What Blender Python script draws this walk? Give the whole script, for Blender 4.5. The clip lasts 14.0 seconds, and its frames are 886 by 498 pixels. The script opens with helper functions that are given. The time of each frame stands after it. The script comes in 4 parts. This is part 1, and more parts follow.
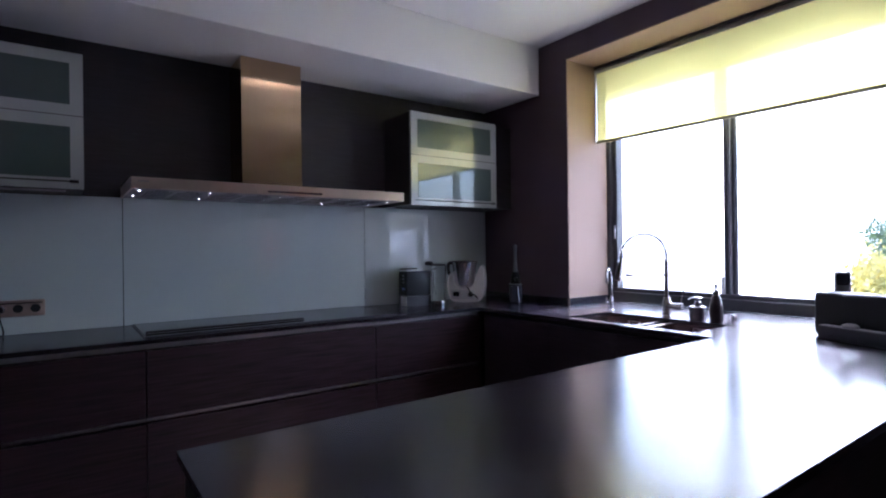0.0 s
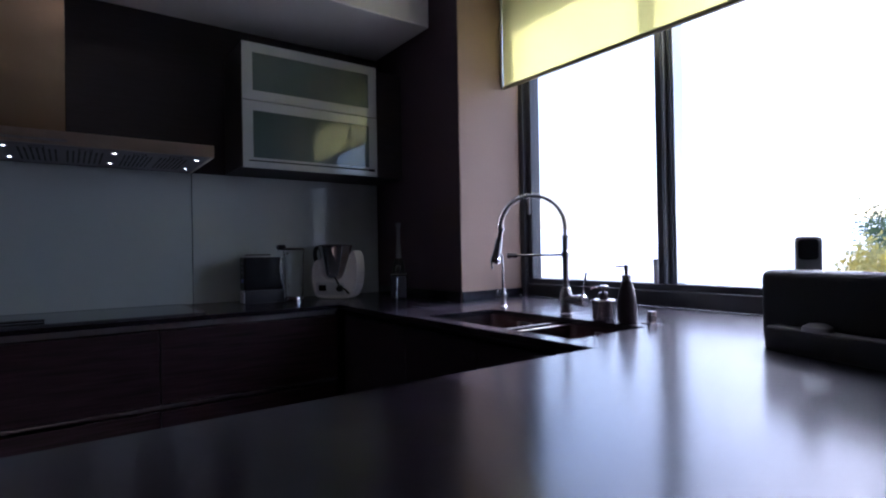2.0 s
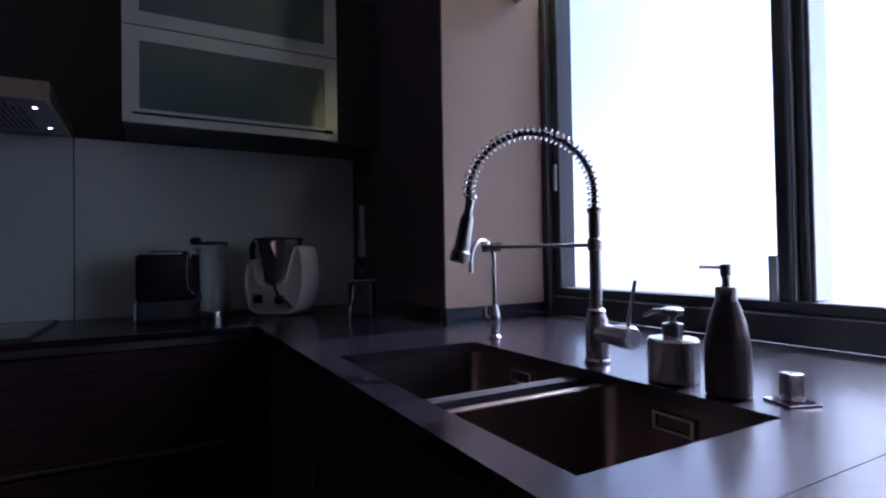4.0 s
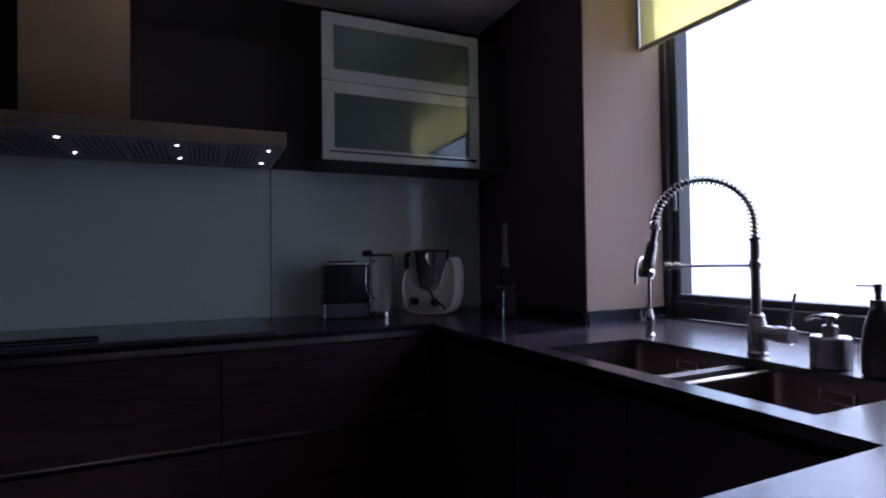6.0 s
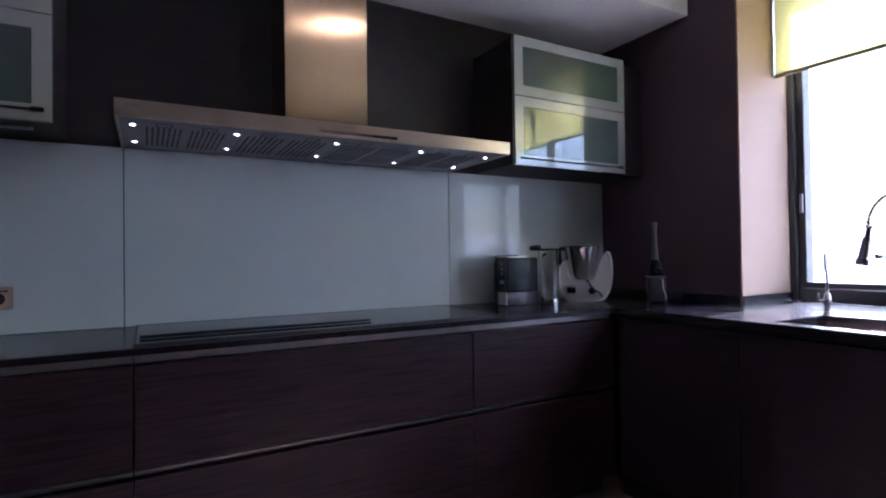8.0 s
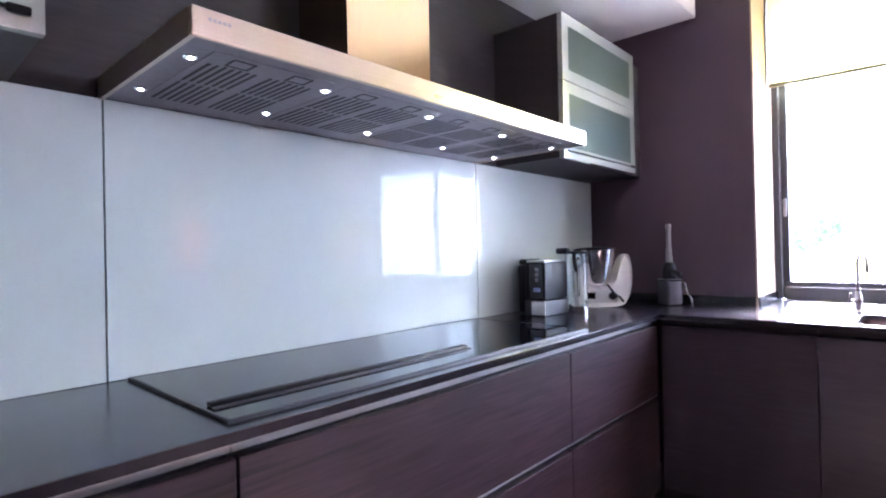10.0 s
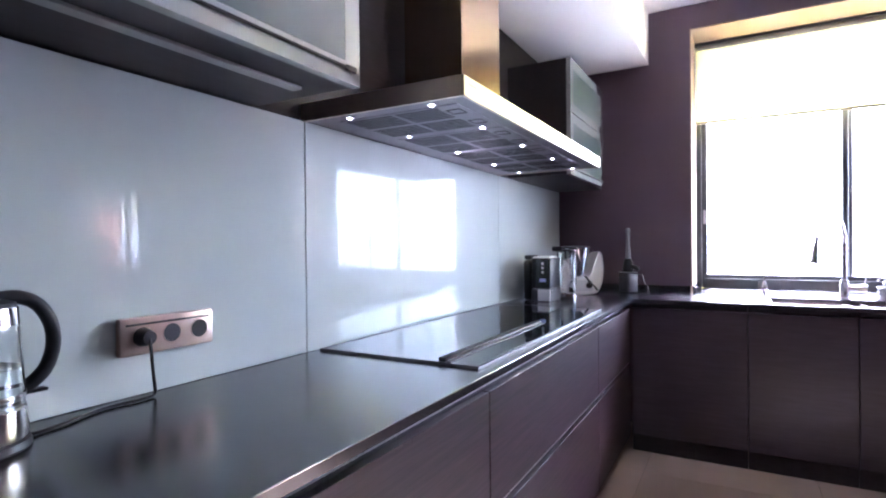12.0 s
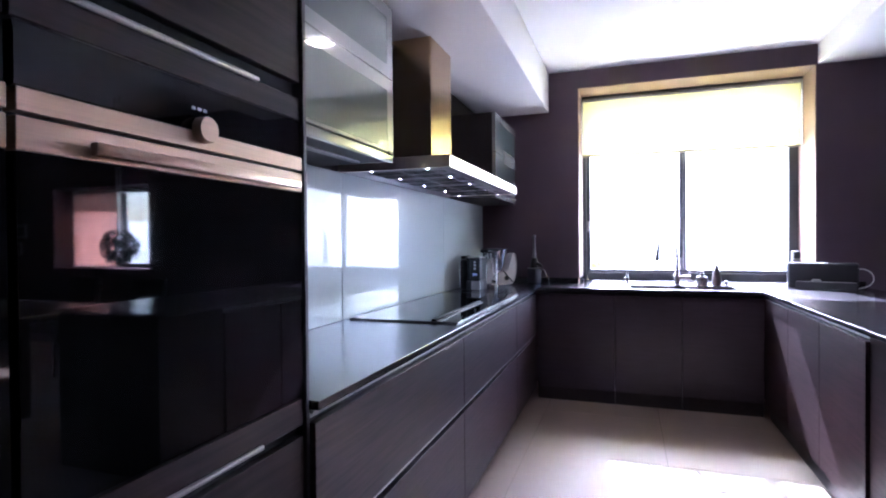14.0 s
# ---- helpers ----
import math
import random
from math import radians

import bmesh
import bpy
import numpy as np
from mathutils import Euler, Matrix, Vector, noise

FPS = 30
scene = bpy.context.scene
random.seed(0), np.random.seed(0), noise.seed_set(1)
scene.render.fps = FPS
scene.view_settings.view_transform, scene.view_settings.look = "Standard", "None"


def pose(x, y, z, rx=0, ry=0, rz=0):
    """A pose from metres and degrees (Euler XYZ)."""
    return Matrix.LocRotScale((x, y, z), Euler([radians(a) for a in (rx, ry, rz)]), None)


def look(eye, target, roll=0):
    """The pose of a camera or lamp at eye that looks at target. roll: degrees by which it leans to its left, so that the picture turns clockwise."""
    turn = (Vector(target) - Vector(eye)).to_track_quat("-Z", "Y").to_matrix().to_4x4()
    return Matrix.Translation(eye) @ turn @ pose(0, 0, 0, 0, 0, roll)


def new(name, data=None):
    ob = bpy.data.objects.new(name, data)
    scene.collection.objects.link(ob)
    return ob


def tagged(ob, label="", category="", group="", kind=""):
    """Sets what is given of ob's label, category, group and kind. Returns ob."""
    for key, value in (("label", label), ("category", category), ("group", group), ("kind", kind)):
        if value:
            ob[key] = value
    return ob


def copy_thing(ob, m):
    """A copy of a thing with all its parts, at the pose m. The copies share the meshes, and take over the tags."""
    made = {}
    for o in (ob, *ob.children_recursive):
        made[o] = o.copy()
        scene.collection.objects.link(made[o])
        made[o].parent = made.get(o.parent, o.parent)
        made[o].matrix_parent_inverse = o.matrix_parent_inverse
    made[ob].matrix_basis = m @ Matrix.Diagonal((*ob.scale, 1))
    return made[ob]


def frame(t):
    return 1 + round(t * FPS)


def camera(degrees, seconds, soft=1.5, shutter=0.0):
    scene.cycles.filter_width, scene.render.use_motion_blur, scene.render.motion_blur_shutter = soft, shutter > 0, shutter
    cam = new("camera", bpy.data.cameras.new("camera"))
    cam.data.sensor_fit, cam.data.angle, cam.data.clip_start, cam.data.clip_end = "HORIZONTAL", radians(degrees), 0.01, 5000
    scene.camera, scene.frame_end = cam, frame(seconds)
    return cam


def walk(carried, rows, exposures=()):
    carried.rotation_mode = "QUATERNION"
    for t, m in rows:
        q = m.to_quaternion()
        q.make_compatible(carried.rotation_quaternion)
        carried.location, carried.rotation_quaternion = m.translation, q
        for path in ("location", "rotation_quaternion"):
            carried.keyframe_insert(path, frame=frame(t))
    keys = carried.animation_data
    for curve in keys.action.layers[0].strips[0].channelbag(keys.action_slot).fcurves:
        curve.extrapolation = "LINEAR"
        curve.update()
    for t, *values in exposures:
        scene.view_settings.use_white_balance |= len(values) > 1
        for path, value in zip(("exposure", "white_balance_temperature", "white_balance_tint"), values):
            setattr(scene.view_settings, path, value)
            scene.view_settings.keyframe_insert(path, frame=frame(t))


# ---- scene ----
cam = camera(80.1, 14.0, soft=2.1)
PATH = [
    (0, (3.36, -2.864, 1.3), (1.735, -1.698, 1.3), -0.7),
    (0.5, (3.308, -2.56, 1.28), (1.715, -1.35, 1.281), -0.7),
    (1, (3.231, -2.252, 1.248), (1.638, -1.042, 1.258), -1.0),
    (1.5, (3.138, -1.968, 1.19), (1.529, -0.78, 1.202), -1.0),
    (2, (3.075, -1.684, 1.157), (1.446, -0.522, 1.168), -1.0),
    (4.5, (2.395, -0.827, 1.116), (0.626, 0.107, 1.154), -0.9),
    (5, (2.411, -0.959, 1.143), (0.637, -0.037, 1.179), -0.9),
    (5.5, (2.513, -1.186, 1.178), (0.724, -0.293, 1.205), -0.9),
    (6, (2.6, -1.43, 1.168), (0.781, -0.6, 1.204), -0.8),
    (6.5, (2.593, -1.694, 1.141), (0.754, -0.91, 1.173), -0.7),
    (7, (2.599, -1.991, 1.126), (0.767, -1.188, 1.157), -0.7),
    (7.5, (2.576, -2.283, 1.149), (0.78, -1.404, 1.164), -0.7),
    (8, (2.406, -2.528, 1.16), (0.662, -1.548, 1.187), -0.8),
    (10.5, (1.284, -3.15, 1.21), (0.034, -1.589, 1.218), -1.1),
    (11, (1.153, -3.359, 1.211), (-0.017, -1.737, 1.219), -0.8),
    (11.5, (1.162, -3.601, 1.23), (0.092, -1.911, 1.22), -0.4),
    (12, (1.148, -3.797, 1.222), (0.167, -2.054, 1.209), -0.5),
    (12.5, (1.12, -4.014, 1.218), (0.248, -2.214, 1.199), -0.4),
    (13, (1.164, -4.315, 1.24), (0.435, -2.453, 1.213), -0.1),
    (13.5, (1.23, -4.586, 1.268), (0.598, -2.688, 1.243), -0.5),
    (14, (1.276, -4.807, 1.266), (0.617, -2.919, 1.242), -0.5),
]
EXPOSURES = [(0.0, 2.3, 5070, 25), (1.0, 1.8, 5070, 25), (1.5, 1.35, 5070, 25), (2.2, 0.85, 5070, 25), (4.3, 0.6, 4970, 27), (5.0, 0.58, 4970, 27), (5.5, 0.65, 4970, 27), (6.0, 0.8, 5070, 25), (6.5, 1.2, 5070, 25), (7.0, 1.7, 5070, 25),
             (7.5, 2.1, 5070, 25), (8.2, 2.8, 5140, 25), (10.3, 4.65, 5290, 26), (12.5, 4.4, 5120, 26), (13.0, 4.15, 5010, 26), (14.0, 3.8, 4970, 26)]
walk(cam, [(t, look(eye, target, roll)) for t, eye, target, roll in PATH], EXPOSURES)

# ---- world and sun ----
SUN_EL, SUN_AZ = 39.6, -6.0          # degrees above the horizon; from straight ahead of the window
world = bpy.data.worlds.new("world")
scene.world = world
world.use_nodes = True
wn = world.node_tree.nodes
sky = wn.new("ShaderNodeTexSky")
sky.sky_type = "NISHITA"
sky.sun_disc = False
sky.sun_elevation = radians(SUN_EL)
sky.sun_rotation = radians(SUN_AZ)
sky.dust_density, sky.air_density, sky.ozone_density = 1.8, 1.2, 0.3
wn["Background"].inputs["Strength"].default_value = 0.15
world.node_tree.links.new(sky.outputs[0], wn["Background"].inputs["Color"])
sun_data = bpy.data.lights.new("sun", "SUN")
sun_data.energy, sun_data.angle, sun_data.color = 4.0, radians(0.6), (1.0, 0.95, 0.88)
sun = new("sun", sun_data)
sun_way = Vector((math.sin(radians(-SUN_AZ)), -math.cos(radians(SUN_AZ)), -math.tan(radians(SUN_EL))))
sun.matrix_world = look((1.5, 12, 10), Vector((1.5, 12, 10)) + sun_way)


# ---- materials ----
def material(name, colour, rough=0.5, metal=0.0, grain=0.0, scale=20.0, stretch=(1, 1, 1), bump=0.0, blot=0.0,
             blot_scale=2.0, coat=0.0, spec=0.5, per_piece=0.0, rough_var=0.0, whole=False):
    """A surface with two scales of variation: fine grain, and broad blotches."""
    m = bpy.data.materials.new(name)
    m.use_nodes = True
    n, l = m.node_tree.nodes, m.node_tree.links
    p = n["Principled BSDF"]
    p.inputs["Base Color"].default_value = (*colour, 1)
    p.inputs["Roughness"].default_value = rough
    p.inputs["Metallic"].default_value = metal
    p.inputs["Specular IOR Level"].default_value = spec
    p.inputs["Coat Weight"].default_value = coat
    p.inputs["Coat Roughness"].default_value = 0.02
    tc = n.new("ShaderNodeTexCoord")
    spot = n.new("ShaderNodeNewGeometry").outputs["Position"] if whole else tc.outputs["Object"]
    mp = n.new("ShaderNodeMapping")
    mp.inputs["Scale"].default_value = stretch
    l.new(spot, mp.inputs["Vector"])
    fine = n.new("ShaderNodeTexNoise")
    fine.inputs["Scale"].default_value = scale
    fine.inputs["Detail"].default_value = 6
    l.new(mp.outputs[0], fine.inputs["Vector"])
    wide = n.new("ShaderNodeTexNoise")
    wide.inputs["Scale"].default_value = blot_scale
    wide.inputs["Detail"].default_value = 3
    l.new(spot, wide.inputs["Vector"])

    def ranged(socket, low, high):
        r = n.new("ShaderNodeMapRange")
        r.inputs["From Min"].default_value, r.inputs["From Max"].default_value = 0.25, 0.75
        r.inputs["To Min"].default_value, r.inputs["To Max"].default_value = low, high
        l.new(socket, r.inputs["Value"])
        return r.outputs[0]

    value = None
    for socket, amount in ((fine.outputs["Fac"], grain), (wide.outputs["Fac"], blot)):
        if amount:
            v = ranged(socket, 1 - amount, 1 + amount)
            if value is None:
                value = v
            else:
                k = n.new("ShaderNodeMath")
                k.operation = "MULTIPLY"
                l.new(value, k.inputs[0])
                l.new(v, k.inputs[1])
                value = k.outputs[0]
    if per_piece:
        info = n.new("ShaderNodeObjectInfo")
        r = n.new("ShaderNodeMapRange")
        r.inputs["To Min"].default_value, r.inputs["To Max"].default_value = 1 - per_piece, 1 + per_piece
        l.new(info.outputs["Random"], r.inputs["Value"])
        if value is None:
            value = r.outputs[0]
        else:
            k = n.new("ShaderNodeMath")
            k.operation = "MULTIPLY"
            l.new(value, k.inputs[0])
            l.new(r.outputs[0], k.inputs[1])
            value = k.outputs[0]
    if value is not None:
        mul = n.new("ShaderNodeVectorMath")
        mul.operation = "SCALE"
        mul.inputs[0].default_value = colour
        l.new(value, mul.inputs["Scale"])
        l.new(mul.outputs[0], p.inputs["Base Color"])
    if rough_var:
        l.new(ranged(wide.outputs["Fac"], max(0.0, rough - rough_var), rough + rough_var), p.inputs["Roughness"])
    if bump:
        b = n.new("ShaderNodeBump")
        b.inputs["Strength"].default_value = bump
        b.inputs["Distance"].default_value = 0.002
        l.new(fine.outputs["Fac"], b.inputs["Height"])
        l.new(b.outputs[0], p.inputs["Normal"])
    return m


def glowing(name, colour, strength):
    m = bpy.data.materials.new(name)
    m.use_nodes = True
    p = m.node_tree.nodes["Principled BSDF"]
    p.inputs["Base Color"].default_value = (*colour, 1)
    p.inputs["Emission Color"].default_value = (*colour, 1)
    p.inputs["Emission Strength"].default_value = strength
    return m


def glass(name, colour, rough=0.0, ior=1.45):
    m = bpy.data.materials.new(name)
    m.use_nodes = True
    p = m.node_tree.nodes["Principled BSDF"]
    p.inputs["Base Color"].default_value = (*colour, 1)
    p.inputs["Roughness"].default_value = rough
    p.inputs["IOR"].default_value = ior
    p.inputs["Transmission Weight"].default_value = 1.0
    return m


def fabric(name, colour, through_share):
    """Thin cloth that lets light through."""
    m = bpy.data.materials.new(name)
    m.use_nodes = True
    n, l = m.node_tree.nodes, m.node_tree.links
    for node in list(n):
        n.remove(node)
    out = n.new("ShaderNodeOutputMaterial")
    a, b, mix = n.new("ShaderNodeBsdfDiffuse"), n.new("ShaderNodeBsdfTranslucent"), n.new("ShaderNodeMixShader")
    weave = n.new("ShaderNodeTexNoise")
    weave.inputs["Scale"].default_value = 350
    ramp = n.new("ShaderNodeMapRange")
    ramp.inputs["To Min"].default_value, ramp.inputs["To Max"].default_value = 0.9, 1.1
    tint = n.new("ShaderNodeVectorMath")
    tint.operation = "SCALE"
    tint.inputs[0].default_value = colour
    l.new(weave.outputs["Fac"], ramp.inputs["Value"])
    l.new(ramp.outputs[0], tint.inputs["Scale"])
    l.new(tint.outputs[0], a.inputs["Color"])
    l.new(tint.outputs[0], b.inputs["Color"])
    mix.inputs[0].default_value = through_share
    l.new(a.outputs[0], mix.inputs[1])
    l.new(b.outputs[0], mix.inputs[2])
    l.new(mix.outputs[0], out.inputs["Surface"])
    return m


WOOD = material("dark_oak", (0.0225, 0.0110, 0.0140), 0.45, spec=0.24, grain=0.65, scale=9, stretch=(3, 0.5, 9), bump=0.25, blot=0.2, blot_scale=1.5)
WOOD_PLAIN = material("dark_carcass", (0.021, 0.0155, 0.021), 0.5, grain=0.3, scale=14, stretch=(3, 0.6, 8), bump=0.1, blot=0.15)
FRONT_PLUM = material("dark_plum_front", (0.034, 0.024, 0.036), 0.38, grain=0.25, scale=14, stretch=(0.6, 3, 8), bump=0.08, blot=0.15)
TOP = material("dark_laminate_worktop", (0.0075, 0.0050, 0.0092), 0.22, spec=0.95, grain=0.3, scale=120, blot=0.2, rough_var=0.03)
TOP.node_tree.nodes["Principled BSDF"].inputs["IOR"].default_value = 1.62
SPLASH = material("pale_aqua_glass", (0.475, 0.532, 0.527), 0.25, coat=0.56, spec=0.1, grain=0.01, blot=0.05, blot_scale=0.8)
SPLASH.node_tree.nodes["Principled BSDF"].inputs["Coat Roughness"].default_value = 0.004
WHITE = material("white_paint", (0.80, 0.79, 0.78), 0.75, grain=0.02, scale=180, bump=0.08, blot=0.02, blot_scale=1.2)
PLUM = material("plum_wall_paint", (0.080, 0.052, 0.071), 0.8, grain=0.06, scale=140, bump=0.12, blot=0.06, blot_scale=1.6)
TAUPE = material("taupe_reveal_paint", (0.32, 0.228, 0.178), 0.8, grain=0.04, scale=140, bump=0.1, blot=0.04)
TILE = material("beige_stone_tile", (0.275, 0.210, 0.172), 0.38, grain=0.05, scale=9, whole=True, per_piece=0.04)
GROUT = material("grout", (0.15, 0.120, 0.10), 0.9, grain=0.1, scale=60)
STEEL = material("brushed_steel", (0.56, 0.47, 0.38), 0.28, metal=1.0, grain=0.04, scale=60, stretch=(1, 0.06, 6), bump=0.06)
STEEL_DOWN = material("brushed_steel_upright", (0.56, 0.41, 0.26), 0.19, metal=1.0, grain=0.03, scale=60, stretch=(6, 6, 0.05), bump=0.05)
STEEL_GREY = material("grey_brushed_steel", (0.46, 0.45, 0.46), 0.24, metal=1.0, grain=0.10, scale=60, stretch=(6, 6, 0.05), bump=0.1)
node = STEEL_DOWN.node_tree.nodes.new("ShaderNodeTangent")
node.direction_type, node.axis = "RADIAL", "Z"
STEEL_DOWN.node_tree.links.new(node.outputs[0], STEEL_DOWN.node_tree.nodes["Principled BSDF"].inputs["Tangent"])
STEEL_DOWN.node_tree.nodes["Principled BSDF"].inputs["Anisotropic"].default_value = 0.85
OVEN_TRIM = material("warm_brushed_trim", (0.66, 0.50, 0.38), 0.33, metal=0.9, grain=0.08, scale=60, stretch=(1, 0.06, 6), bump=0.05)
DULL_ALU = material("dull_aluminium", (0.38, 0.37, 0.37), 0.45, metal=1.0, grain=0.05, scale=60)
SMOKED = material("smoked_plastic", (0.045, 0.042, 0.050), 0.22, metal=0.0, grain=0.1, scale=40)
CHROME = material("polished_chrome", (0.72, 0.70, 0.70), 0.10, metal=1.0, grain=0.03, scale=30)
SATIN = material("satin_nickel", (0.50, 0.48, 0.48), 0.24, metal=1.0, grain=0.06, scale=90)
SINK = material("coppery_steel_sink", (0.25, 0.195, 0.185), 0.26, metal=1.0, grain=0.12, scale=40, stretch=(1, 6, 1), bump=0.05)
ALU = material("anodised_aluminium", (0.62, 0.62, 0.62), 0.35, metal=1.0, grain=0.05, scale=60, stretch=(6, 0.1, 6))
FRAME_GLASS = material("grey_enamelled_glass", (0.36, 0.38, 0.37), 0.12, coat=1.0, grain=0.02, blot=0.02)
PANE = material("smoked_green_glass", (0.065, 0.094, 0.087), 0.3, coat=1.0, grain=0.02, blot=0.05, spec=0.2)
PANE.node_tree.nodes["Principled BSDF"].inputs["Coat Roughness"].default_value = 0.003
PANE.node_tree.nodes["Principled BSDF"].inputs["Coat IOR"].default_value = 1.7
BLACK_GLASS = material("black_glass", (0.005, 0.005, 0.006), 0.03, blot=0.1, spec=0.75)
BLACK = material("black_plastic", (0.007, 0.007, 0.009), 0.42, spec=0.3, grain=0.1, scale=80, bump=0.05)
BLACK_SOFT = material("black_cloth_grille", (0.012, 0.012, 0.015), 0.75, grain=0.4, scale=400, bump=0.3)
DARK_GREY = material("dark_grey_plastic", (0.04, 0.04, 0.047), 0.4, grain=0.05, scale=60)
MID_GREY = material("mid_grey_plastic", (0.16, 0.16, 0.18), 0.4, grain=0.05, scale=60)
GREY_PLASTIC = material("grey_plastic", (0.33, 0.33, 0.35), 0.4, grain=0.04, scale=60)
WHITE_PLASTIC = material("white_plastic", (0.78, 0.76, 0.74), 0.3, grain=0.02, scale=30, coat=0.3)
ANTHRACITE = material("anthracite_window_frame", (0.035, 0.036, 0.042), 0.4, grain=0.08, scale=120, bump=0.04)
CLEAR = glass("clear_glass", (0.97, 0.99, 0.99))
WATER = glass("water", (0.96, 0.98, 1.0), 0.0, 1.33)
BLIND = fabric("cream_yellow_blind", (0.86, 0.83, 0.50), 0.58)
PINK_VIEW = fabric("dusty_pink_view", (0.74, 0.52, 0.46), 0.60)
# emission for the added horizon band, so the far view stays white
GLOW_BAND = glowing("glowing_backdrop", (1.0, 0.99, 0.98), 0.8)
LED = glowing("led_spot", (1.0, 0.97, 0.93), 22.0)
PANEL_LIGHT = glowing("led_panel", (1.0, 0.80, 0.58), 6.0)
FILTER = material("steel_filter", (0.25, 0.22, 0.25), 0.38, metal=1.0, grain=0.1, scale=60)
FILTER_SLOT = material("filter_slot", (0.02, 0.018, 0.021), 0.6, metal=0.2, grain=0.1)
SLOT = material("dark_slot", (0.01, 0.01, 0.011), 0.7, grain=0.1)
BROWN_CERAMIC = material("dark_glazed_bottle", (0.03, 0.02, 0.024), 0.3, grain=0.3, scale=90, bump=0.8, coat=0.3)
BRONZE = material("bronze_socket_plate", (0.46, 0.35, 0.30), 0.32, metal=0.7, grain=0.05, scale=50)
PALE_BLUE = material("pale_blue_label", (0.35, 0.42, 0.75), 0.5, grain=0.05, scale=40)
PALE_PLASTIC = material("pale_grey_plastic", (0.6, 0.6, 0.6), 0.6, grain=0.05, scale=20)
# ground made near white so the view through the window burns out
WHITE_GROUND = material("whitened_ground", (0.84, 0.83, 0.80), 0.95, grain=0.1, scale=8, bump=0.2, blot=0.08, blot_scale=0.3)
# tree green has the sunlight put into its colour, paler than the indoor leaf
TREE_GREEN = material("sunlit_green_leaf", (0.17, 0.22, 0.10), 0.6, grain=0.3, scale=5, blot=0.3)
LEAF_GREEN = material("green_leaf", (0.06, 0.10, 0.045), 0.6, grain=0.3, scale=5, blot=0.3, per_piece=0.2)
LEAF_YELLOW = material("yellow_leaf", (0.66, 0.56, 0.16), 0.6, grain=0.3, scale=5, blot=0.3)
BARK = material("bark", (0.10, 0.075, 0.055), 0.9, grain=0.4, scale=20, bump=0.6)
WARM_WALL = material("warm_brown_wall_paint", (0.11, 0.075, 0.062), 0.8, grain=0.04, scale=140, bump=0.1, blot=0.05)
TABLE_WOOD = material("dark_table_wood", (0.07, 0.045, 0.035), 0.35, grain=0.35, scale=10, stretch=(1, 8, 8), bump=0.1)


# ---- mesh helpers ----
def bm_box(x0, x1, y0, y1, z0, z1, bevel=0.0, seg=1):
    bm = bmesh.new()
    bmesh.ops.create_cube(bm, size=1)
    for v in bm.verts:
        v.co = Vector(((x0 + x1) / 2 + v.co.x * (x1 - x0), (y0 + y1) / 2 + v.co.y * (y1 - y0), (z0 + z1) / 2 + v.co.z * (z1 - z0)))
    if bevel:
        bmesh.ops.bevel(bm, geom=list(bm.edges), offset=bevel, segments=seg, affect="EDGES", profile=0.5)
    return bm


def bm_join(*parts):
    """Several pieces of one part in one mesh."""
    out = bmesh.new()
    for b in parts:
        me = bpy.data.meshes.new("piece")
        b.to_mesh(me)
        b.free()
        out.from_mesh(me)
        bpy.data.meshes.remove(me)
    return out


def bm_lathe(profile, n=32, at=(0, 0, 0)):
    """Turned shape from (radius, height) pairs."""
    bm = bmesh.new()
    rings = []
    for r, z in profile:
        if r < 1e-5:
            rings.append([bm.verts.new((at[0], at[1], at[2] + z))])
        else:
            rings.append([bm.verts.new((at[0] + r * math.cos(2 * math.pi * i / n), at[1] + r * math.sin(2 * math.pi * i / n), at[2] + z)) for i in range(n)])
    for a, b in zip(rings, rings[1:]):
        for i in range(n):
            j = (i + 1) % n
            f = [a[i % len(a)], a[j % len(a)], b[j % len(b)], b[i % len(b)]]
            f = list(dict.fromkeys(f))
            if len(f) > 2:
                bm.faces.new(f)
    bmesh.ops.recalc_face_normals(bm, faces=bm.faces)
    return bm


def spline(points, per=5):
    """More points on a smooth curve through the given ones; works for plain numbers in tuples of any length."""
    p = [points[0]] + list(points) + [points[-1]]
    out = []
    for a, b, c, d in zip(p, p[1:], p[2:], p[3:]):
        for i in range(per):
            t = i / per
            out.append(tuple(0.5 * (2 * q + (r - o) * t + (2 * o - 5 * q + 4 * r - e) * t * t + (3 * q - o - 3 * r + e) * t ** 3) for o, q, r, e in zip(a, b, c, d)))
    out.append(tuple(points[-1]))
    return out


def bm_tube(points, radius, n=12, closed_ends=True):
    """A round bar along a line of points; radius may be a number or one per point."""
    bm = bmesh.new()
    pts = [Vector(p) for p in points]
    rad = radius if hasattr(radius, "__len__") else [radius] * len(pts)
    side, rings = None, []
    for i, p in enumerate(pts):
        way = (pts[min(i + 1, len(pts) - 1)] - pts[max(i - 1, 0)]).normalized()
        if side is None:
            side = way.orthogonal().normalized()
        else:
            side = (side - way * side.dot(way)).normalized()
        up = way.cross(side)
        rings.append([bm.verts.new(p + rad[i] * (side * math.cos(2 * math.pi * k / n) + up * math.sin(2 * math.pi * k / n))) for k in range(n)])
    for a, b in zip(rings, rings[1:]):
        for k in range(n):
            bm.faces.new((a[k], a[(k + 1) % n], b[(k + 1) % n], b[k]))
    if closed_ends:
        bm.faces.new(rings[0][::-1])
        bm.faces.new(rings[-1])
    bmesh.ops.recalc_face_normals(bm, faces=bm.faces)
    return bm


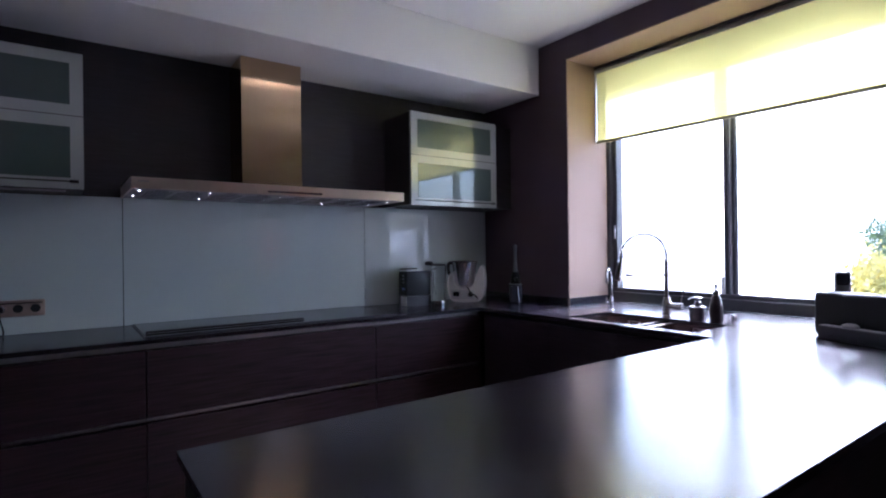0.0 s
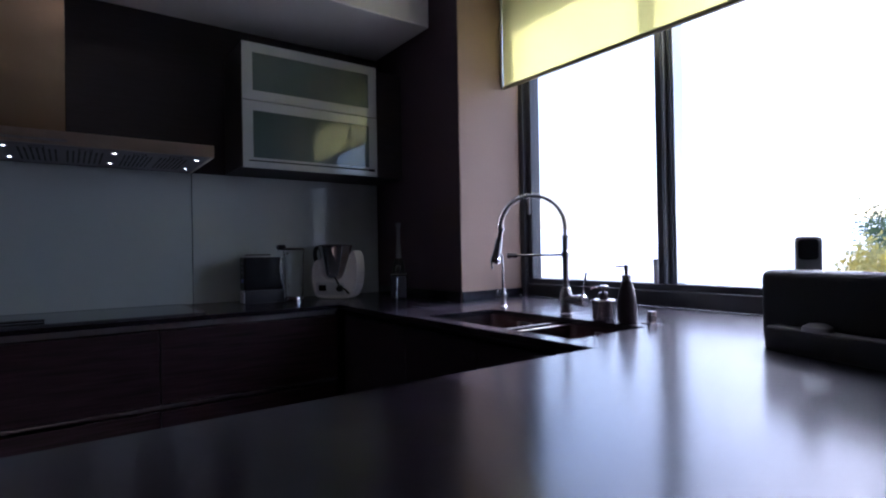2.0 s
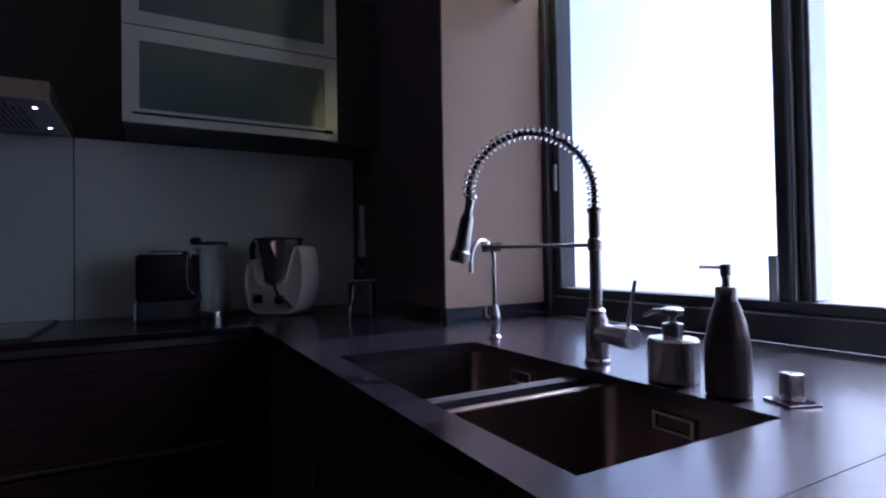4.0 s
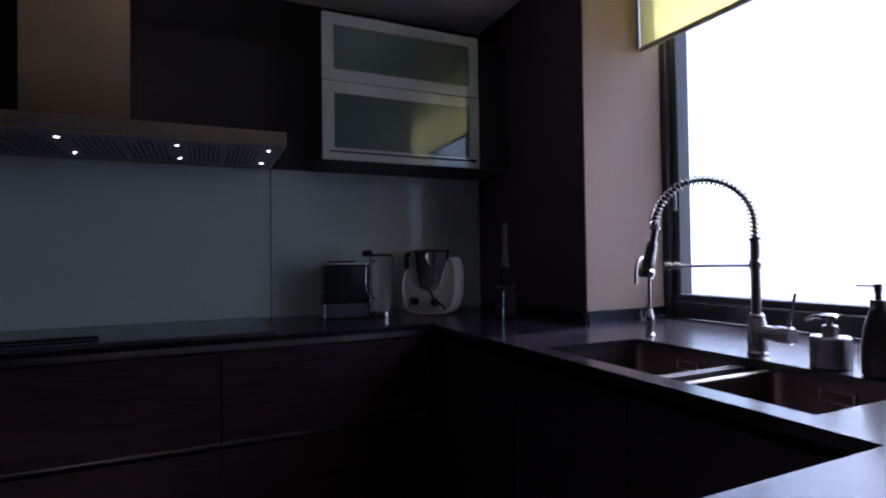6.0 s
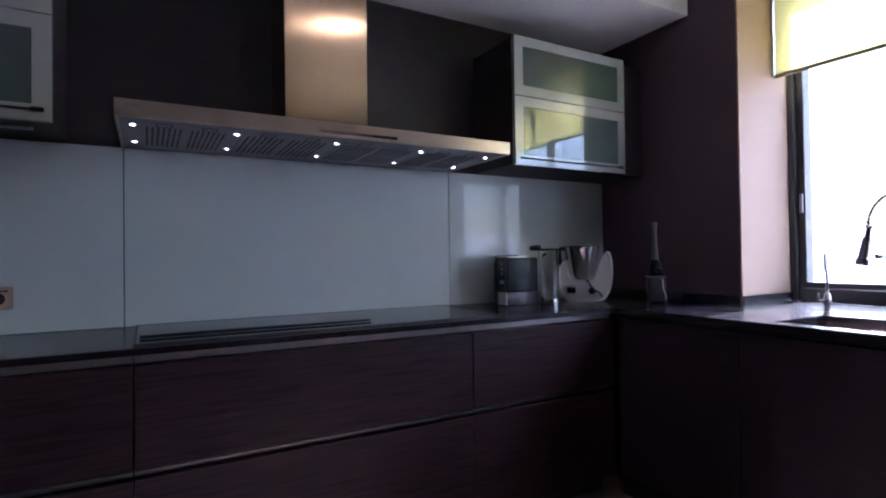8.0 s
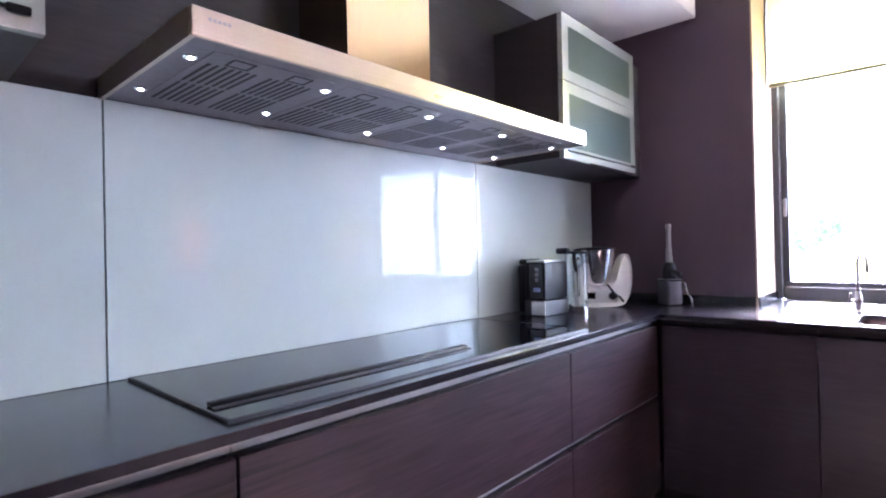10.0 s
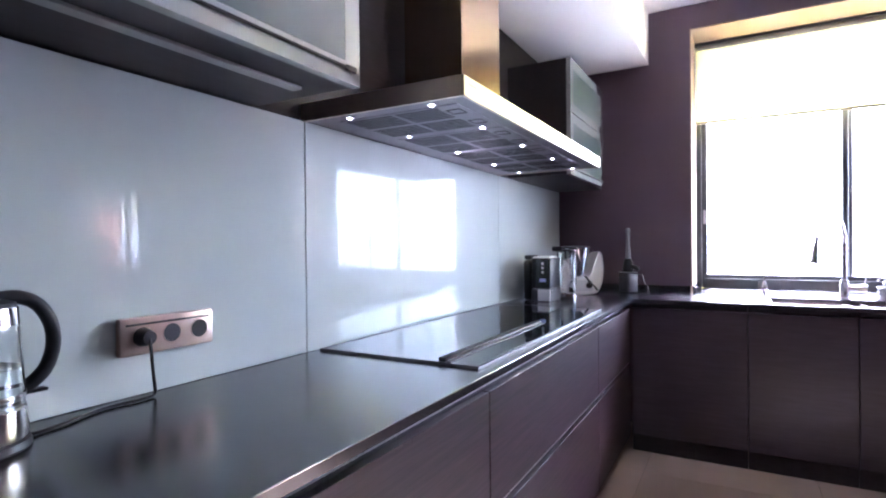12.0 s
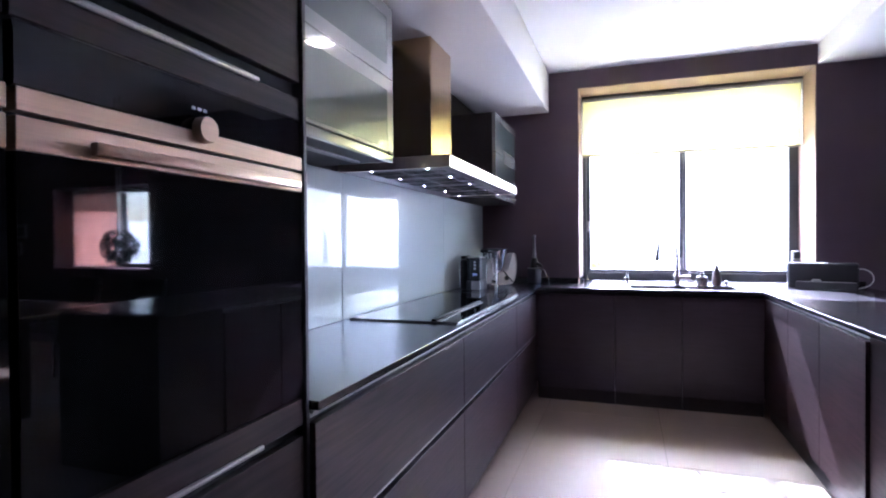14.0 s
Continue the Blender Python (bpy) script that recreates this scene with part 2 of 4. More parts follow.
def bm_plan(outline, z0, z1, bevel=0.0, seg=2):
    """A slab from an outline in plan."""
    bm = bmesh.new()
    low = [bm.verts.new((x, y, z0)) for x, y in outline]
    high = [bm.verts.new((x, y, z1)) for x, y in outline]
    n = len(outline)
    bm.faces.new(low[::-1])
    bm.faces.new(high)
    for i in range(n):
        bm.faces.new((low[i], low[(i + 1) % n], high[(i + 1) % n], high[i]))
    bmesh.ops.recalc_face_normals(bm, faces=bm.faces)
    if bevel:
        bmesh.ops.bevel(bm, geom=list(bm.edges), offset=bevel, segments=seg, affect="EDGES", profile=0.5)
    return bm


def bm_cells(us, vs, skip, w0, w1, to):
    """One connected slab of grid cells between the cuts us and vs, without the cells in skip; to() lays (u, v, w) into the world."""
    bm = bmesh.new()
    made = {}

    def vert(i, k, w):
        key = (i, k, w)
        if key not in made:
            made[key] = bm.verts.new(to(us[i], vs[k], w))
        return made[key]
    cells = {(i, k) for i in range(len(us) - 1) for k in range(len(vs) - 1)} - set(skip)
    for i, k in cells:
        for w in (w0, w1):
            bm.faces.new([vert(i, k, w), vert(i + 1, k, w), vert(i + 1, k + 1, w), vert(i, k + 1, w)])
        for (di, dk), (a, b) in (((-1, 0), ((i, k), (i, k + 1))), ((1, 0), ((i + 1, k), (i + 1, k + 1))), ((0, -1), ((i, k), (i + 1, k))), ((0, 1), ((i, k + 1), (i + 1, k + 1)))):
            if (i + di, k + dk) not in cells:
                bm.faces.new([vert(*a, w0), vert(*b, w0), vert(*b, w1), vert(*a, w1)])
    bmesh.ops.recalc_face_normals(bm, faces=bm.faces)
    return bm


def turned(bm, m):
    bmesh.ops.transform(bm, matrix=m, verts=bm.verts)
    return bm


def smooth_by_angle(me, angle=35):
    for p in me.polygons:
        p.use_smooth = True
    me.set_sharp_from_angle(angle=radians(angle))


def part(name, bm, mat, parent=None, label="", smooth=True):
    me = bpy.data.meshes.new(name)
    bm.to_mesh(me)
    bm.free()
    me.materials.append(mat)
    if smooth:
        smooth_by_angle(me)
    ob = new(name, me)
    if parent is not None:
        ob.parent = parent
        ob.matrix_parent_inverse = parent.matrix_basis.inverted()
    if label:
        ob["label"] = label
    return ob


def thing(name, label, category, group="", at=(0, 0, 0), turn=0):
    """An Empty at the base of a thing, which parents its parts."""
    ob = new(name)
    ob.empty_display_size = 0.05
    ob.matrix_basis = pose(*at, 0, 0, turn)
    return tagged(ob, label, category, group)


def local(name, bm, mat, parent, label="", smooth=True):
    """A part whose mesh is given in its thing's own axes."""
    ob = part(name, bm, mat, None, label, smooth)
    ob.parent = parent
    return ob


def structure(name, bm, mat, label, category, smooth=False):
    return tagged(part(name, bm, mat, None, "", smooth), label, category, "", "structure")


# ---- plan, in metres ----
CEIL, SOFFIT = 2.775, 2.426
NX0, NX1, NZ1 = 0.870, 2.664, 2.620     # window niche
ROOM_X, ROOM_Y = 8.2, -7.6
TOP_Z = 0.90
FRONT_X, SINK_Y, PEN_X, PEN_OUT, PEN_END = 0.60, -0.570, 2.182, 2.975, -2.685
W2X0, W2X1, W2Z0, W2Z1 = 5.28, 6.90, 0.98, 2.00   # second window, seen mirrored

# ---- setting ----
floor = structure("floor", bm_box(-0.3, ROOM_X + 0.3, ROOM_Y - 0.3, 0.6, -0.2, -0.0022), GROUT, "beige stone tile floor with thin grout joints", "floor")
structure("wall_west", bm_box(-0.3, -0.012, ROOM_Y - 0.3, 0.6, 0, CEIL), WOOD_PLAIN, "dark panelled wall behind the kitchen units", "wall")
north = structure("wall_north", bm_join(
    bm_box(-0.012, NX0, 0, 0.6, 0, CEIL), bm_box(NX1, W2X0, 0, 0.6, 0, CEIL), bm_box(NX0, NX1, 0, 0.6, NZ1, CEIL), bm_box(NX0, NX1, 0.0, 0.6, 0, 0.86),
    bm_box(W2X0, W2X1, 0, 0.6, 0, W2Z0), bm_box(W2X0, W2X1, 0, 0.6, W2Z1, CEIL), bm_box(W2X1, ROOM_X + 0.3, 0, 0.6, 0, CEIL)), PLUM,
    "dark plum painted wall with a deep window niche", "wall")
structure("wall_east", bm_box(ROOM_X, ROOM_X + 0.3, ROOM_Y - 0.3, 0, 0, CEIL), WARM_WALL, "warm brown painted wall of the dining side", "wall")
structure("wall_south", bm_box(-0.012, ROOM_X, ROOM_Y - 0.3, ROOM_Y, 0, CEIL), WARM_WALL, "warm brown painted wall at the room's far end", "wall")
structure("ceiling", bm_box(-0.3, ROOM_X + 0.3, ROOM_Y - 0.3, 0.6, CEIL, CEIL + 0.2), WHITE, "plain white painted ceiling", "ceiling")
structure("soffit_west", bm_box(-0.012, 0.618, ROOM_Y, -0.003, SOFFIT, CEIL - 0.002, 0.004), WHITE, "white plasterboard soffit above the wall units", "soffit")
structure("soffit_east", bm_box(2.670, 3.6, ROOM_Y, -0.003, 2.618, CEIL - 0.002, 0.004), WHITE, "white plasterboard soffit above the peninsula", "soffit")
# reveals line the niche
structure("reveal_left", bm_box(NX0, NX0 + 0.008, 0.002, 0.43, TOP_Z, NZ1 - 0.008), TAUPE, "taupe painted side of the window niche", "reveal")
structure("reveal_right", bm_box(NX1 - 0.008, NX1, 0.002, 0.43, TOP_Z, NZ1 - 0.008), TAUPE, "taupe painted side of the window niche", "reveal")
structure("reveal_top", bm_box(NX0, NX1, 0.002, 0.43, NZ1 - 0.008, NZ1), TAUPE, "taupe painted top of the window niche", "reveal")


def kitchen_window():
    """Anthracite sliding window: outer frame, one slim mullion, two panes."""
    w = tagged(thing("window_1", "wide anthracite sliding window above the sink", "window"), kind="structure")
    x0, x1, z0, z1 = NX0, NX1, 0.90, NZ1
    g0, g1, gz = 0.945, 2.585, 1.0
    m0, m1 = 1.728, 1.792
    part("window_frame", bm_join(
        bm_box(x0, g0 - 0.036, 0.43, 0.56, z0, z1, 0.003), bm_box(g0 - 0.034, g0, 0.455, 0.53, z0, z1, 0.003), bm_box(g1, x1, 0.43, 0.56, z0, z1, 0.003),
        bm_box(g0 - 0.02, g1, 0.43, 0.56, z0, gz - 0.03, 0.003), bm_box(g0 - 0.02, g1, 0.45, 0.53, gz - 0.028, gz, 0.003), bm_box(g0 - 0.02, g1, 0.43, 0.56, z1 - 0.07, z1, 0.003)), ANTHRACITE, w)
    part("mullion", bm_join(bm_box(m0, m0 + 0.032, 0.44, 0.50, gz, z1 - 0.07, 0.004), bm_box(m0 + 0.036, m1 - 0.008, 0.470, 0.535, gz, z1 - 0.07, 0.004), bm_box(m0 + 0.030, m0 + 0.038, 0.49, 0.53, gz, z1 - 0.07)), ANTHRACITE, w)
    # pale metal strip stands in for sky light on the frame's side
    part("sash_edge", bm_box(m1 - 0.0075, m1, 0.485, 0.565, gz, z1 - 0.07, 0.002), ALU, w, "pale metal strip for the frame side bright with sky")
    part("seal", bm_box(m0 + 0.0325, m0 + 0.0355, 0.455, 0.485, gz, z1 - 0.07, 0.001), ALU, w, "thin pale seal line")
    part("window_handle", bm_box(m0 - 0.012, m0 + 0.010, 0.425, 0.44, 1.0, 1.11, 0.004, 2), ALU, w, "small aluminium pull")
    part("lock", bm_box(g0 - 0.026, g0 - 0.008, 0.445, 0.457, 1.36, 1.46, 0.004, 2), DULL_ALU, w, "small dull aluminium latch")
    for a, b, y in ((g0, m0, 0.47), (m1, g1, 0.505)):
        p = part("pane", bm_box(a - 0.004, b + 0.004, y, y + 0.006, gz - 0.004, z1 - 0.066), CLEAR, w)
        p.visible_shadow = False


def second_window():
    w = tagged(thing("window_2", "dark framed window on the dining side", "window"), kind="structure")
    part("window_frame", bm_join(
        bm_box(W2X0, W2X0 + 0.05, 0.3, 0.38, W2Z0, W2Z1, 0.003), bm_box(W2X1 - 0.05, W2X1, 0.3, 0.38, W2Z0, W2Z1, 0.003),
        bm_box(W2X0 + 0.05, W2X1 - 0.05, 0.3, 0.38, W2Z0, W2Z0 + 0.05, 0.003), bm_box(W2X0 + 0.05, W2X1 - 0.05, 0.3, 0.38, W2Z1 - 0.05, W2Z1, 0.003)), ANTHRACITE, w)
    part("mullion", bm_box(6.055, 6.095, 0.3, 0.38, W2Z0 + 0.05, W2Z1 - 0.05, 0.003), ANTHRACITE, w)
    for a, b in ((W2X0 + 0.046, 6.059), (6.091, W2X1 - 0.046)):
        p = part("pane", bm_box(a, b, 0.335, 0.341, W2Z0 + 0.046, W2Z1 - 0.046), CLEAR, w)
        p.visible_shadow = False
    # added pink cloth with rails, in place of the pinkish view outside
    b = thing("sheer_blind", "dusty pink sheet added for the pinkish view in one sash", "blind", at=(6.49, 0.25, W2Z0))
    part("fabric", bm_box(6.075, W2X1 - 0.01, 0.250, 0.2512, W2Z0 + 0.03, W2Z1 - 0.04), PINK_VIEW, b)
    part("roller", bm_tube([(6.07, 0.255, W2Z1 - 0.024), (W2X1 - 0.008, 0.255, W2Z1 - 0.024)], 0.018, 14), ALU, b)
    part("bottom_bar", bm_box(6.075, W2X1 - 0.01, 0.244, 0.257, W2Z0 + 0.002, W2Z0 + 0.03, 0.002), ALU, b)


kitchen_window()
second_window()


def roller_blind():
    b = thing("roller_blind", "cream yellow roller blind half lowered in the window niche", "blind", at=(0, 0.31, 2.066))
    x0, x1 = NX0 + 0.012, NX1 - 0.012
    part("fabric", bm_box(x0 + 0.008, x1 - 0.008, 0.310, 0.3112, 2.056, 2.585), BLIND, b)
    part("bottom_bar", bm_tube([(x0 + 0.008, 0.3106, 2.064), (x1 - 0.008, 0.3106, 2.048)], 0.011, 10), material("blind_bar", (0.30, 0.27, 0.16), 0.5, grain=0.05), b, "olive coloured bottom bar")
    part("roller", bm_tube([(x0 + 0.012, 0.325, 2.585), (x1 - 0.012, 0.325, 2.585)], 0.024, 16), ALU, b)
    part("top_rail", bm_box(x0, x1, 0.285, 0.40, 2.598, NZ1 - 0.009, 0.003), ANTHRACITE, b, "dark metal head rail")
    part("side_rail", bm_box(NX0 + 0.009, NX0 + 0.016, 0.300, 0.322, 2.066, 2.59, 0.001), ALU, b)
    part("side_rail", bm_box(NX1 - 0.016, NX1 - 0.009, 0.300, 0.322, 2.066, 2.59, 0.001), ALU, b)


roller_blind()


# ---- worktop and base units ----
SX0, SX1, SY0, SY1 = 1.300, 2.057, -0.508, -0.150    # sink cut-out


def worktop():
    w = thing("worktop", "dark anthracite laminate worktop running in a U round the kitchen", "worktop", at=(0.6, -0.5, 0.88))
    z0, z1, e = 0.878, TOP_Z, 0.0015
    part("left_run", bm_box(0.0, FRONT_X, -3.752, -0.001, z0, z1, e), TOP, w)
    part("sink_run", bm_cells([FRONT_X, NX0 + 0.009, SX0, SX1, PEN_X, NX1 - 0.009], [SINK_Y, SY0, SY1, -0.0015, 0.43],
                              [(2, 1), (0, 3), (4, 0), (4, 1), (4, 2)], z0, z1, lambda u, v, w: (u, v, w)), TOP, w, smooth=False)
    part("peninsula", bm_box(PEN_X, PEN_OUT, PEN_END, -0.0015, z0, z1, e), TOP, w)
    for b in (bm_box(0.0, NX0, -0.014, -0.001, TOP_Z, 0.945, 0.002), bm_box(NX0 + 0.009, NX0 + 0.021, 0.0, 0.428, TOP_Z, 0.945, 0.002),
              bm_box(NX1 - 0.021, NX1 - 0.009, 0.0, 0.428, TOP_Z, 0.945, 0.002), bm_box(NX1, PEN_OUT, -0.014, -0.001, TOP_Z, 0.945, 0.002)):
        part("upstand", b, TOP, w)


worktop()


def drawer_unit(y0, y1):
    """Handleless base unit: two deep drawers with aluminium grip channels."""
    u = thing("base_cabinet", "dark oak handleless drawer unit with aluminium grip channels", "cabinet", "drawer units", at=(0.3, (y0 + y1) / 2, 0))
    part("carcass", bm_box(0.003, 0.545, y0 + 0.001, y1 - 0.001, 0.10, 0.876), WOOD_PLAIN, u)
    part("plinth", bm_box(0.44, 0.50, y0 + 0.001, y1 - 0.001, 0.0, 0.099), WOOD_PLAIN, u)
    for z0, z1 in ((0.536, 0.846), (0.102, 0.508)):
        part("drawer_front", bm_box(0.566, 0.588, y0 + 0.0025, y1 - 0.0025, z0, z1, 0.0012), WOOD, u)
    for z0, z1 in ((0.850, 0.876), (0.511, 0.533)):
        part("grip_channel", bm_join(bm_box(0.547, 0.562, y0 + 0.001, y1 - 0.001, z0, z1, 0.001), bm_box(0.562, 0.583, y0 + 0.001, y1 - 0.001, z1 - 0.008, z1 - 0.001, 0.001)), DULL_ALU, u, "aluminium grip channel")


for a, b in ((-3.752, -2.565), (-2.565, -1.372), (-1.372, -0.572)):
    drawer_unit(a, b)


def door_unit_sink(x0, x1):
    u = thing("base_cabinet", "dark handleless sink base cabinet with plain door", "cabinet", "sink cabinets", at=((x0 + x1) / 2, -0.25, 0))
    y = SINK_Y + 0.03
    part("carcass", bm_join(bm_box(x0 + 0.001, x0 + 0.016, y + 0.03, -0.016, 0.1, 0.876), bm_box(x1 - 0.016, x1 - 0.001, y + 0.03, -0.016, 0.1, 0.876), bm_box(x0 + 0.016, x1 - 0.016, y + 0.03, -0.016, 0.1, 0.116)), WOOD_PLAIN, u)
    part("plinth", bm_box(x0 + 0.001, x1 - 0.001, y + 0.02, y + 0.04, 0, 0.099), WOOD_PLAIN, u)
    part("door", bm_box(x0 + 0.002, x1 - 0.002, y, y + 0.02, 0.102, 0.846, 0.0012), FRONT_PLUM, u)
    part("grip_channel", bm_box(x0 + 0.001, x1 - 0.001, y + 0.02, y + 0.03, 0.85, 0.876, 0.001), SLOT, u)


for a, b in ((0.59, 1.185), (1.185, 1.66), (1.66, 2.195)):
    door_unit_sink(a, b)


def peninsula_unit(y0, y1):
    u = thing("base_cabinet", "dark oak handleless peninsula cabinet with aluminium grip channel", "cabinet", "peninsula cabinets", at=(2.5, (y0 + y1) / 2, 0))
    x = PEN_X
    part("carcass", bm_box(x + 0.06, PEN_OUT - 0.055, y0 + 0.001, y1 - 0.001, 0.10, 0.876), WOOD_PLAIN, u)
    part("plinth", bm_box(x + 0.045, PEN_OUT - 0.07, y0 + 0.001, y1 - 0.001, 0, 0.099), WOOD_PLAIN, u)
    part("door", bm_box(x + 0.017, x + 0.038, y0 + 0.002, y1 - 0.002, 0.102, 0.846, 0.0012), WOOD, u)
    part("grip_channel", bm_join(bm_box(x + 0.043, x + 0.058, y0 + 0.001, y1 - 0.001, 0.85, 0.876, 0.001), bm_box(x + 0.021, x + 0.043, y0 + 0.001, y1 - 0.001, 0.868, 0.875, 0.001)), ALU, u, "aluminium grip channel")


for a, b in ((-1.09, -0.535), (-1.645, -1.09), (-2.20, -1.645)):
    peninsula_unit(a, b)
tagged(part("end_panel", bm_box(PEN_X + 0.03, PEN_OUT - 0.01, PEN_END + 0.01, -2.202, 0, 0.877, 0.0015), WOOD), "dark oak end panel of the peninsula", "panel")
tagged(part("back_panel", bm_box(PEN_OUT - 0.05, PEN_OUT - 0.01, -2.20, -0.003, 0, 0.877, 0.0015), WOOD), "dark oak back panel of the peninsula", "panel")


def sink():
    s = thing("sink", "undermounted coppery steel sink with two bowls", "sink", at=(1.65, -0.3, 0.70))
    t = 0.004

    def bowl(x0, x1, depth):
        bm = bmesh.new()
        r, n = 0.03, 4

        def ring(inset, z):
            out = []
            for cx, cy, a in ((x1 - r, SY1 - r, 0), (x0 + r, SY1 - r, 90), (x0 + r, SY0 + r, 180), (x1 - r, SY0 + r, 270)):
                for i in range(n + 1):
                    ang = radians(a + 90 * i / n)
                    out.append(bm.verts.new((cx + (r - inset) * math.cos(ang), cy + (r - inset) * math.sin(ang), z)))
            return out
        rings = [ring(-0.012, 0.8775), ring(0, 0.8775), ring(0.002, 0.878 - depth + 0.02), ring(0.018, 0.878 - depth)]
        for a, b in zip(rings, rings[1:]):
            for i in range(len(a)):
                j = (i + 1) % len(a)
                bm.faces.new((a[i], a[j], b[j], b[i]))
        bm.faces.new(rings[-1])
        bmesh.ops.recalc_face_normals(bm, faces=bm.faces)
        for f in bm.faces:
            if f.normal.z < -0.5:
                bmesh.ops.reverse_faces(bm, faces=bm.faces)
                break
        bmesh.ops.solidify(bm, geom=list(bm.faces), thickness=0.002)
        return bm
    mid = 1.735
    part("bowl", bowl(SX0 + 0.002, mid - 0.012, 0.17), SINK, s)
    part("bowl", bowl(mid + 0.012, SX1 - 0.002, 0.20), SINK, s)
    part("divider", bm_box(mid - 0.012, mid + 0.004, SY0, SY1, 0.868, 0.879, 0.003, 2), STEEL, s, "bright steel ridge between the bowls")
    for x in (1.50, 1.893):
        z = 0.848
        part("overflow", bm_cells([x - 0.037, x - 0.033, x + 0.033, x + 0.037], [z - 0.014, z - 0.011, z + 0.011, z + 0.014], [(1, 1)], SY1 - 0.008, SY1 - 0.004, lambda u, v, w: (u, w, v)), DULL_ALU, s, "bright rectangular overflow rim")
    for x, d in ((1.51, 0.17), (1.90, 0.20)):
        part("drain", bm_lathe([(0, 0.006), (0.03, 0.006), (0.042, 0.003), (0.044, 0.0)], 24, (x, -0.28, 0.8785 - d)), CHROME, s)


sink()


def spring_tap():
    t = thing("kitchen_tap", "satin steel spring tap with pull-down spray behind the sink", "tap", at=(1.664, -0.085, TOP_Z), turn=-36)
    # own axes: the arch bends towards local -y
    local("base", bm_lathe([(0, 0), (0.026, 0), (0.026, 0.006), (0.023, 0.010), (0.023, 0.088), (0.019, 0.094), (0.019, 0.105), (0.014, 0.110), (0, 0.110)], 28), SATIN, t)
    local("post", bm_lathe([(0, 0.11), (0.0125, 0.11), (0.0125, 0.226), (0.016, 0.229), (0.016, 0.249), (0.0125, 0.252), (0.0125, 0.303), (0.0155, 0.305), (0.0155, 0.313), (0, 0.313)], 24), SATIN, t)
    valve = local("valve", turned(bm_lathe([(0, 0), (0.019, 0), (0.019, 0.060), (0.022, 0.062), (0.022, 0.098), (0.019, 0.102), (0, 0.102)], 24), Matrix.Translation((0, 0, 0.062)) @ pose(0, 0, 0, 0, 90, 30)), SATIN, t)
    lever = local("lever", turned(bm_tube([(0, 0, 0), (0.006, 0, 0.03), (0.022, 0, 0.095)], [0.0045, 0.004, 0.0035], 10), Matrix.Translation((0.088 * math.cos(radians(30)), 0.088 * math.sin(radians(30)), 0.075)) @ pose(0, 0, 0, 0, 0, 30)), SATIN, t)
    r, top = 0.128, 0.344
    line = [Vector((0, 0, 0.31)), Vector((0, 0, top))]
    line += [Vector((0, -r + r * math.cos(radians(a)), top + r * math.sin(radians(a)))) for a in range(6, 176, 6)]
    end = line[-1]
    line += [end + Vector((0.0, 0.002 * k, -0.008 * k)) for k in (1, 2)]
    local("hose", bm_tube(line, 0.0055, 10), BLACK, t, "dark inner hose")
    # coil wound round the hose
    lengths = [0.0]
    for a, b in zip(line, line[1:]):
        lengths.append(lengths[-1] + (b - a).length)
    total, turns, pts = lengths[-1], 37, []
    for i in range(turns * 10 + 1):
        s = total * i / (turns * 10)
        k = next(q for q in range(1, len(lengths)) if lengths[q] >= s - 1e-9)
        f = (s - lengths[k - 1]) / (lengths[k] - lengths[k - 1])
        p = line[k - 1].lerp(line[k], f)
        way = (line[min(k + 1, len(line) - 1)] - line[max(k - 2, 0)]).normalized()
        side = Vector((1, 0, 0))
        up = way.cross(side)
        a = 2 * math.pi * i / 10
        pts.append(p + 0.0125 * (side * math.cos(a) + up * math.sin(a)))
    local("spring", bm_tube(pts, 0.0019, 6), CHROME, t, "chromed coil spring")
    tip = line[-1]
    way = Vector((-0.02, -0.20, -1)).normalized()
    m = Matrix.Translation(tip) @ way.to_track_quat("Z", "Y").to_matrix().to_4x4()
    local("spray_head", turned(bm_lathe([(0, -0.006), (0.012, -0.006), (0.014, 0.0), (0.009, 0.004), (0.009, 0.036), (0.0135, 0.038), (0.017, 0.112), (0.021, 0.115), (0.021, 0.134), (0.018, 0.138), (0, 0.138)], 24), m), SATIN, t)
    local("holder_arm", bm_join(bm_tube([(0, 0, 0.238), (0, -0.20, 0.238)], 0.0045, 10), turned(bm_lathe([(0, 0), (0.010, 0), (0.010, 0.016), (0.008, 0.018), (0.008, 0.024), (0.011, 0.026), (0.011, 0.040), (0, 0.040)], 16), Matrix.Translation((0, -0.19, 0.238)) @ pose(0, 0, 0, 90, 0, 0))), SATIN, t)


spring_tap()


def filter_tap():
    t = thing("filter_tap", "slim satin steel drinking water tap beside the sink", "tap", at=(1.278, -0.07, TOP_Z), turn=22)
    local("base", bm_lathe([(0, 0), (0.017, 0), (0.017, 0.004), (0.011, 0.010), (0.011, 0.030), (0.016, 0.045), (0.016, 0.055), (0.009, 0.085), (0.006, 0.09), (0, 0.09)], 20), SATIN, t)
    local("spout", bm_tube([(0, 0, 0.085), (0, 0, 0.208)] + [(0, -0.052 + 0.052 * math.cos(radians(a)), 0.208 + 0.052 * math.sin(radians(a))) for a in range(10, 190, 10)] + [(0, -0.106, 0.178)], 0.0055, 12), SATIN, t)
    local("lever", bm_join(bm_tube([(0, 0, 0.052), (-0.03, 0, 0.052)], 0.005, 10), bm_tube([(-0.03, 0, 0.045), (-0.031, 0, 0.085)], [0.006, 0.0045], 10)), SATIN, t)


filter_tap()


